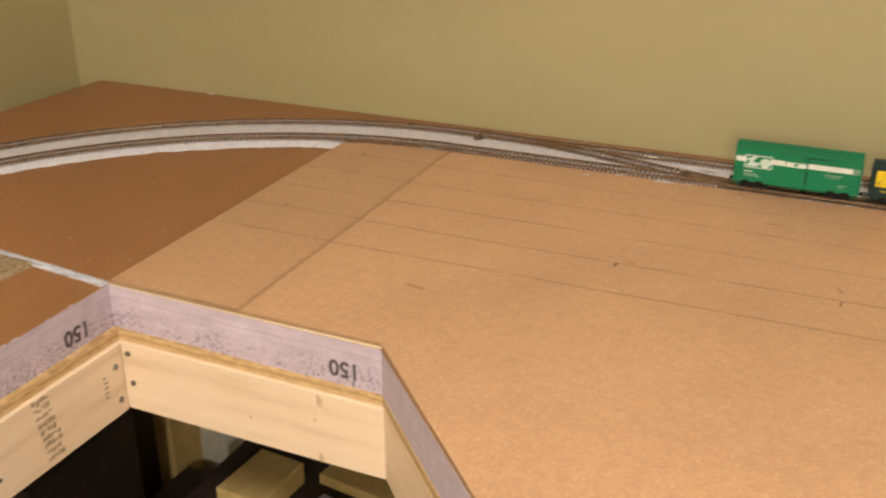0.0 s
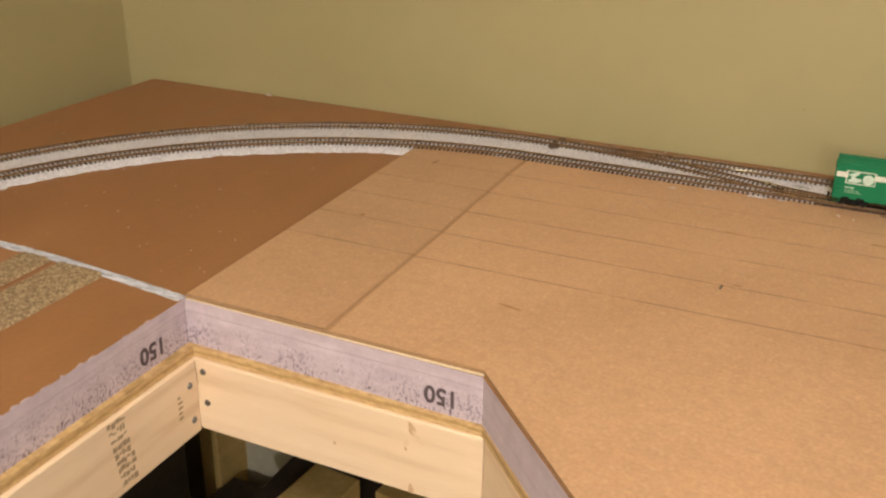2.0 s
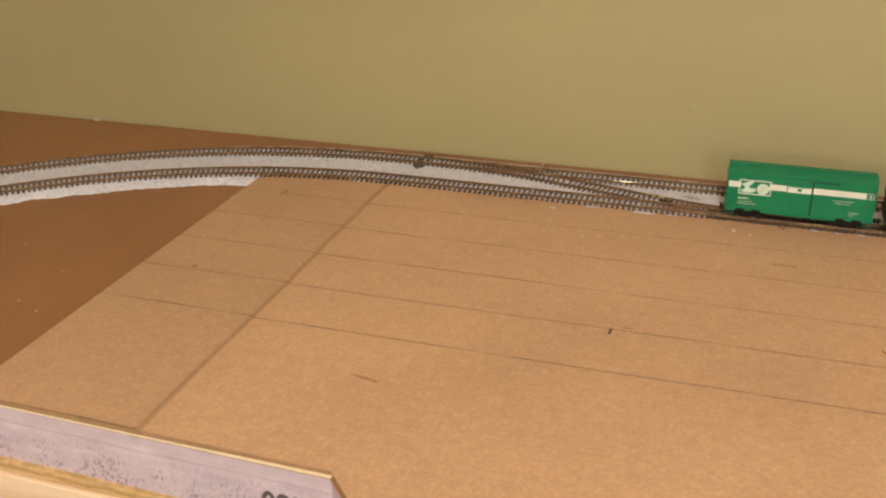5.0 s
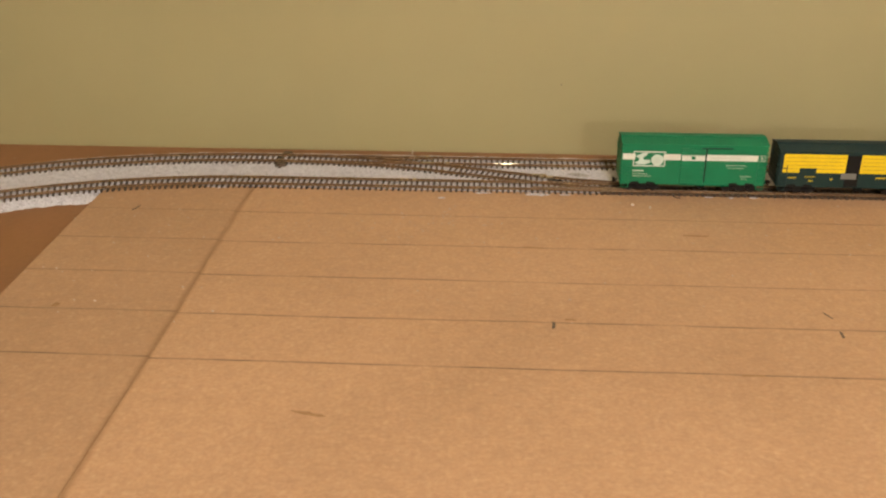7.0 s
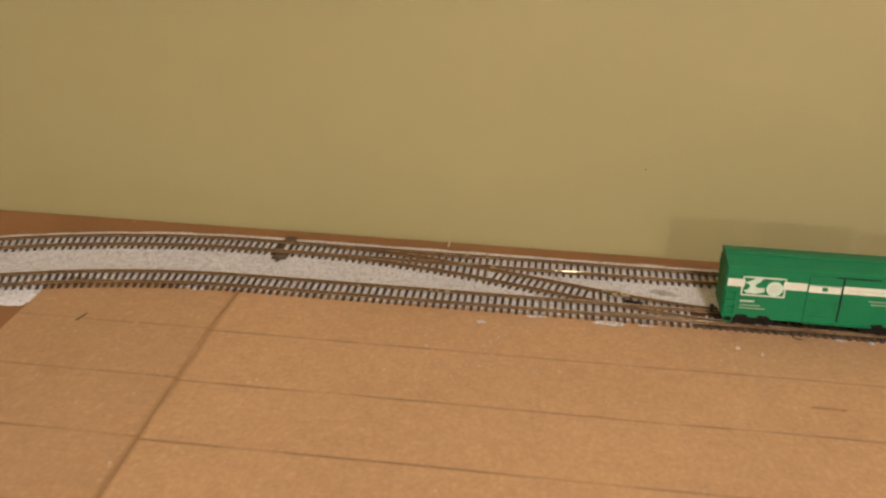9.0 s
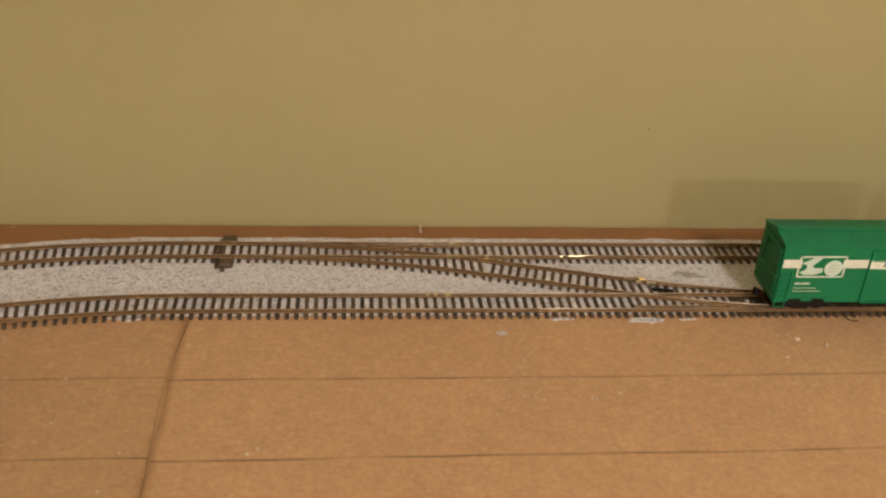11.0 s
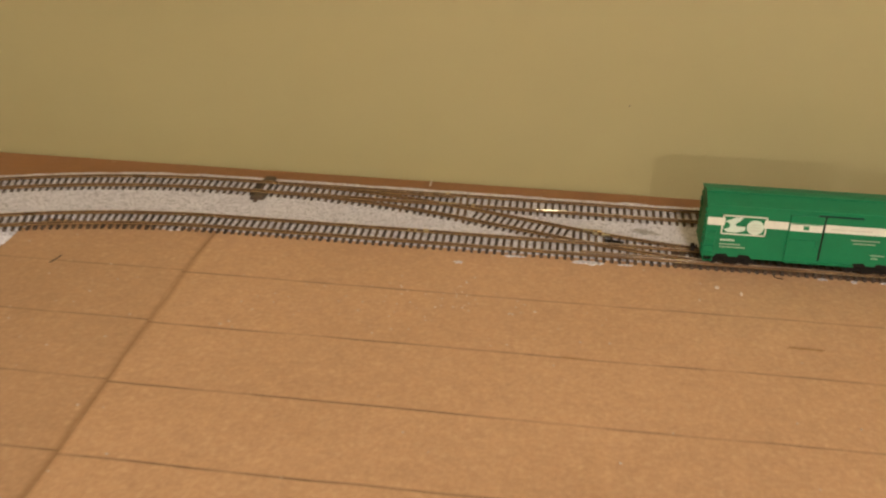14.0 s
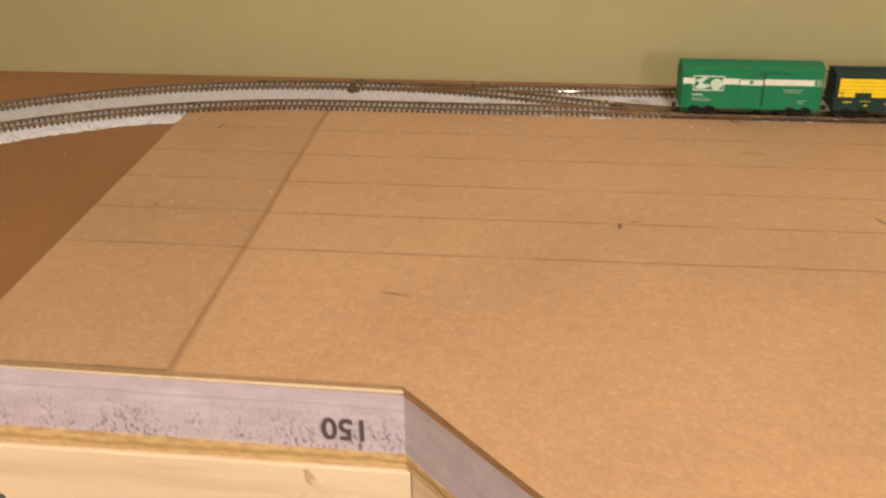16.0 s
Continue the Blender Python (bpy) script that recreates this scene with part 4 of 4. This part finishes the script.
def green_livery(car, L, f, zb, ze, paint):
    d = door(car, f, zb, ze, -0.0125, 0.0105, paint)
    part("door_track", box(bm_new(), 0.0060, 0.036, f - 0.0014, f, ze - 0.0034, ze - 0.0028), M_DKGREEN, car, "dark upper door track")
    part("door_track", box(bm_new(), -0.0125, 0.036, f - 0.0014, f, zb + 0.0003, zb + 0.0013), paint, car)
    part("door_post", box(bm_new(), 0.0106, 0.0118, f - 0.0008, f, zb + 0.003, ze - 0.003), M_BLACK, car, "dark gap beside the door")
    z0, z1 = 0.0345, 0.0405
    flat("stripe", car, M_CREAM, f, -L + 0.001, -0.0565, z0, z1, label="cream stripe")
    flat("stripe", car, M_CREAM, f, -0.0295, -0.0130, z0, z1, label="cream stripe")
    flat("stripe", car, M_CREAM, f - 0.0011, -0.0120, 0.0100, z0, z1, label="cream stripe")
    flat("stripe", car, M_CREAM, f, 0.0120, L - 0.0090, z0, z1, label="cream stripe")
    bm = bm_new()
    for a, c, za, zc in ((L - 0.0085, L - 0.0015, z0, z0 + 0.0007), (L - 0.0085, L - 0.0015, z1 - 0.0007, z1), (L - 0.0085, L - 0.0077, z0, z1), (L - 0.0023, L - 0.0015, z0, z1), (L - 0.0062, L - 0.0040, z0 + 0.0018, z1 - 0.0018)):
        box(bm, a, c, f - 0.0003, f + 0.0002, za, zc)
    part("end_mark", bm, M_FAINT, car, "small pale outlined square")
    flat("stripe_mark", car, M_GREEN, f - 0.0012, -0.0030, 0.0010, z0 + 0.0015, z1 - 0.0015, label="small dark square on the stripe")
    # framed emblem of plain shapes
    bm = bm_new()
    X0, X1, A, B = -0.0585, -0.0275, 0.0277, 0.0430
    for b4 in ((X0, X1, A, A + 0.0010), (X0, X1, B - 0.0010, B), (X0, X0 + 0.0010, A, B), (X1 - 0.0010, X1, A, B)):
        box(bm, b4[0], b4[1], f - 0.0003, f + 0.0002, b4[2], b4[3])
    part("emblem_frame", bm, M_CREAM, car, "white outline frame")
    U, V = X1 - X0, B - A
    swoosh = [(.05, .66), (.20, .78), (.30, .90), (.47, .92), (.40, .74), (.30, .56), (.34, .44), (.53, .44), (.53, .24), (.36, .12), (.14, .13), (.05, .24), (.16, .34), (.20, .50), (.14, .62)]
    bm = prism(bm_new(), [(X0 + U * a, A + V * c) for a, c in swoosh], 0, 0.0005)
    for v in bm.verts:
        v.co = Vector((v.co.x, f + 0.0002 - v.co.z, v.co.y))
    part("emblem", bm, M_MINT, car, "pale bent ribbon emblem shape")
    bm = cyl(bm_new(), pose(X0 + U * 0.75, f - 0.0001, A + V * 0.44, 90, 0, 0) @ Matrix.Diagonal((1.04, 1, 1, 1)), V * 0.37, 0.0006, 26)
    disc = part("emblem", bm, M_MINT, car, "pale round emblem shape")
    for k in range(3):
        z = A + V * (0.27 + 0.15 * k)
        flat("emblem_line", disc, M_FAINT, f - 0.0003, X0 + U * 0.63, X0 + U * 0.88, z, z + 0.0004, label="thin line across the disc")
    for x0, x1, za in ((-0.058, -0.048, 0.0225), (-0.058, -0.043, 0.0195), (-0.058, -0.040, 0.0172), (0.031, 0.050, 0.0295), (0.033, 0.048, 0.0270), (0.046, 0.056, 0.0185), (0.047, 0.052, 0.0160), (0.016, 0.044, 0.0370)):
        rb = random.Random(int((x0 + 1) * 9000))
        bm, x = bm_new(), x0
        while x < x1:
            w = rb.uniform(0.0007, 0.0017)
            box(bm, x, min(x + w, x1), f - 0.00025 - (0.0002 if za == 0.0370 else 0), f + 0.0002, za, za + (0.0013 if x0 == -0.058 and za > 0.022 else 0.0007))
            x += w + 0.0005
        part("lettering", bm, M_CREAM if x0 == -0.058 and za > 0.022 else M_FAINT, car, "tiny unreadable lettering bars")


def yellow_livery(car, L, f, zb, ze, paint):
    z0, z1 = 0.0240, 0.0428
    for x0, x1 in ((-L + 0.0040, -0.0078), (0.0058, L - 0.0040)):
        flat("yellow_panel", car, M_YELLOW, f, x0, x1, z0, z1, label="bright yellow side panel")
        for k in range(4):
            z = z0 + 0.0036 + k * 0.0038
            flat("panel_groove", car, M_OCHRE, f - 0.0001, x0 + 0.002, x1 - 0.002, z, z + 0.0005, label="thin dark groove")
    part("door", box(bm_new(), -0.0074, 0.0052, f - 0.0008, f, zb + 0.0015, ze - 0.0035, 0.0003), M_BLACK, car, "black sliding door")
    flat("door_plate", car, M_GREYP, f - 0.0008, -0.0115, 0.0030, zb + 0.0095, zb + 0.0155, label="grey lower door plate")
    flat("herald", car, M_DKGREEN, f - 0.0003, -L + 0.020, -L + 0.036, 0.0205, 0.0288, label="dark herald plate")
    for x0, x1, za in ((-L + 0.026, -L + 0.036, 0.0195), (-L + 0.030, -L + 0.034, 0.0150), (-L + 0.050, -L + 0.053, 0.0170), (-L + 0.010, -L + 0.018, 0.0180), (0.022, 0.034, 0.0190)):
        bm, x = bm_new(), x0
        while x < x1:
            box(bm, x, min(x + 0.0011, x1), f - 0.00025, f + 0.0002, za, za + 0.0014)
            x += 0.0016
        part("lettering", bm, M_YELLOW, car, "tiny unreadable yellow lettering bars")


boxcar("green_boxcar", 0.2400, 0.1392, M_GREEN, M_GREEN_R, "bright green model boxcar with cream stripe on the track", green_livery, 0.0502)
boxcar("dark_green_boxcar", 0.3910, 0.1425, M_DKGREEN, M_DKROOF, "dark green model boxcar with yellow panels on the track", yellow_livery, 0.0455)
boxcar("dark_green_boxcar", 0.5430, 0.1425, M_DKGREEN, M_DKROOF, "dark green model boxcar with yellow panels at the train's far end", yellow_livery, 0.0455)

# ---- cork, caulk and crumbs ----
rc = random.Random(11)


def cork_strip(x0a, x1a, x0b, x1b, ya, yb):
    bm = bm_new()
    n = 60
    rows = []
    for i in range(n + 1):
        f = i / n
        y = ya + (yb - ya) * f
        xl = x0a + (x0b - x0a) * f + rc.uniform(-0.0007, 0.0007)
        xr = x1a + (x1b - x1a) * f + rc.uniform(-0.0012, 0.0012)
        rows.append([bm.verts.new(v) for v in ((xl, y, Z_FOAM), (xl + 0.0012, y, Z_FOAM + 0.0048), ((xl + xr) / 2, y, Z_FOAM + 0.0050), (xr - 0.003, y, Z_FOAM + 0.0046), (xr, y, Z_FOAM))])
    for a, c in zip(rows, rows[1:]):
        for k in range(4):
            bm.faces.new((a[k], a[k + 1], c[k + 1], c[k]))
    bm.faces.new(rows[0][::-1]), bm.faces.new(rows[-1])
    return thing("cork_strip", bm, M_CORK, "speckled tan cork roadbed strip on brown foam", "cork roadbed", "cork roadbed strips")


cork_strip(-0.481, -0.447, -0.490, -0.456, 0.402, -0.65)
cork_strip(-0.431, -0.378, -0.440, -0.392, 0.399, -0.65)

bm = bm_new()
line = []
JX = [FRONT_L] + JOINT + [(-0.279, 0.3925)]
for i in range(160):
    x = -0.842 + i / 159 * 0.563
    y = float(np.interp(x, [q[0] for q in JX], [q[1] for q in JX])) + 0.0012 * noise.noise(Vector((x * 60, 0, 0)))
    line.append((x, y, Z_FOAM - 0.0006 + 0.0007 * noise.noise(Vector((x * 150, 4, 0)))))
sweep(bm, line, [(-0.0058, 0), (-0.0046, 0.0020), (-0.0032, 0.0006), (-0.0018, 0.0029), (-0.0004, 0.0009), (0.0012, 0.0027), (0.0026, 0.0007), (0.0042, 0.0021), (0.0056, 0)])
(thing("caulk_bead", bm, M_BEAD, "smeared pale grey caulk bead along a foam joint", "caulk"))

# loose grains on the boards, one scattered mass
bm = bm_new()
spots = [(rc.gauss(0.05, 0.055), rc.gauss(0.815, 0.020), rc.uniform(0.0003, 0.0008)) for _ in range(75)]
spots += [(rc.uniform(-0.27, 0.45), rc.uniform(0.60, 0.885), rc.uniform(0.0004, 0.0010)) for _ in range(60)]
spots += [(rc.gauss(-0.20, 0.04), rc.gauss(0.72, 0.06), rc.uniform(0.0004, 0.0009)) for _ in range(22)]
spots += [(-0.196, 0.644, 0.0010), (-0.220, 0.752, 0.0009), (0.251, 0.864, 0.0017), (0.267, 0.857, 0.0018), (0.240, 0.868, 0.0007), (-0.075, 0.770, 0.0009), (-0.080, 0.766, 0.0009), (-0.071, 0.764, 0.0007)]
for x, y, r in spots:
    bmesh.ops.create_icosphere(bm, subdivisions=1, radius=r, matrix=pose(x, y, Z_TOP + r * 0.35, rc.uniform(0, 90), rc.uniform(0, 90), 0) @ Matrix.Diagonal((1.3, 0.9, 0.6, 1)))
for _ in range(70):
    x, y, r = rc.uniform(-0.80, -0.29), rc.uniform(0.43, 0.98), rc.uniform(0.0004, 0.0012)
    bmesh.ops.create_icosphere(bm, subdivisions=1, radius=r, matrix=pose(x, y, Z_FOAM + r * 0.35) @ Matrix.Diagonal((1.4, 0.8, 0.6, 1)))
thing("loose_grains", bm, M_GRAIN, "scattered pale ballast grains on the boards", "grains", kind="stuff")


def smear(x, y, w, d):
    bm = bm_new()
    n = 18
    ring = [(w * math.cos(a) * rc.uniform(0.55, 1.15), d * math.sin(a) * rc.uniform(0.35, 1.2)) for a in (2 * math.pi * k / n for k in range(n))]
    prism(bm, ring, 0, 0.0006, 0.0002)
    ob = thing("glue_smear", bm, M_BALLAST, "small whitish dried glue and ballast smear", "smear", "glue smears")
    ob.location = (x, y, Z_TOP)


for x, y, w, d in ((0.0655, 0.8725, 0.0038, 0.0022), (-0.163, 0.8900, 0.012, 0.0026), (0.105, 0.8880, 0.008, 0.0022), (0.162, 0.8862, 0.014, 0.0032), (0.188, 0.8868, 0.006, 0.0012), (0.328, 0.8875, 0.0035, 0.0014), (0.350, 0.8872, 0.0030, 0.0018), (0.372, 0.8885, 0.0035, 0.0016)):
    smear(x, y, w, d)

bm = prism(bm_new(), [(0.012 * math.cos(a) * rc.uniform(0.5, 1.1), 0.005 * math.sin(a) * rc.uniform(0.4, 1.1)) for a in (2 * math.pi * k / 20 for k in range(20))], 0, 0.0008)
thing("glue_smear", bm, M_DULL, "dull grey glue stain on the ballast", "smear", "glue smears").matrix_world = pose(0.206, 0.940, Z_BED - 0.0002, 0, 0, -14)

# a bent black wire end beside the track, a pale chip by the wall
bm = bm_new()
sweep(bm, [(0.2935, 0.890, Z_TOP), (0.2940, 0.8865, Z_TOP), (0.2960, 0.8845, Z_TOP), (0.3000, 0.8840, Z_TOP)], [(-0.0003, 0), (0.0003, 0), (0.0002, 0.0006), (-0.0002, 0.0006)])
thing("wire_end", bm, M_BLACK, "short bent black wire lying on the hardboard", "wire")
bm = bm_new()
box(bm, 0.0238, 0.0256, 1.008, 1.0180, Z_FOAM, Z_FOAM + 0.0016, 0.0004)
thing("chip", bm, M_GRAIN, "small pale chip on the brown strip by the wall", "chip", "pale chips")
bm = bm_new()
box(bm, -0.600, -0.592, 1.013, 1.0175, Z_FOAM, Z_FOAM + 0.0030, 0.0006)
thing("chip", bm, M_GRAIN, "small white chip on brown foam by the wall", "chip", "pale chips")

# ---- under the bench ----
def carton(name, x0, x1, y0, y1, h, turn, label):
    """A closed carton: walls and two lid flaps with a gap."""
    c = holder(name, label, "box", ((x0 + x1) / 2, (y0 + y1) / 2, 0))
    a, d = (x1 - x0) / 2, (y1 - y0) / 2
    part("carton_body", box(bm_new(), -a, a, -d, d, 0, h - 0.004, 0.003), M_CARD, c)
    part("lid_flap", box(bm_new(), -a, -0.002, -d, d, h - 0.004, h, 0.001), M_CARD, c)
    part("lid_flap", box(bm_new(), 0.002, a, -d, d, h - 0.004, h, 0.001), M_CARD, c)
    c.rotation_euler = (0, 0, radians(turn))
    return c


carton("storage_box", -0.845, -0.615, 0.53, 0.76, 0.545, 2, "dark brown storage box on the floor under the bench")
# second box is added only to cover the pale panel's lower part
carton("storage_box", -0.665, -0.485, 0.79, 0.925, 0.310, -3, "small dark box added to hide the foot of the pale panel")
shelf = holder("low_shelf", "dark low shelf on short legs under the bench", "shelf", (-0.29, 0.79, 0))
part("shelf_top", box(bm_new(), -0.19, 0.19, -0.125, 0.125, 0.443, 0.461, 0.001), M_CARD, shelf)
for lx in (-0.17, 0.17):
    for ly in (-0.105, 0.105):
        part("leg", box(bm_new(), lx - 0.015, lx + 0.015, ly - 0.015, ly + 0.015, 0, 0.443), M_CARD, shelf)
thing("wood_block", box(bm_new(), -0.0405, 0.0405, -0.056, 0.056, 0, 0.038, 0.003), M_PINE_OLD, "offcut of thick pine board lying on a low shelf", "wood block").matrix_world = pose(-0.374, 0.748, 0.462, 0, 0, -5)
thing("wood_plank", box(bm_new(), -0.10, 0.10, -0.032, 0.032, 0, 0.018, 0.0015), M_PINE_OLD, "short pine plank lying on a low shelf", "plank").matrix_world = pose(-0.205, 0.825, 0.462, 0, 0, -8)
thing("foam_scrap", box(bm_new(), -0.055, 0.055, -0.030, 0.030, 0, 0.012, 0.002), M_FOAM, "small scrap of lilac foam board on a low shelf", "foam scrap").matrix_world = pose(-0.235, 0.735, 0.462, 0, 0, -12)
thing("cross_joist", box(bm_new(), -0.80, 1.40, 0.60, 0.619, 0.853, Z_RAIL - 0.001, 0.0015), M_PINE_X, "pale pine joist across the bench under the plywood", "frame board", "bench frame boards")
# added panel: its pale colour stands for light on the wall below
thing("lit_wall_panel", box(bm_new(), -0.72, -0.26, 0.985, 0.998, 0, 0.60, 0.001), M_PALE, "added pale panel standing for the lit lower wall under the bench", "drywall offcut")
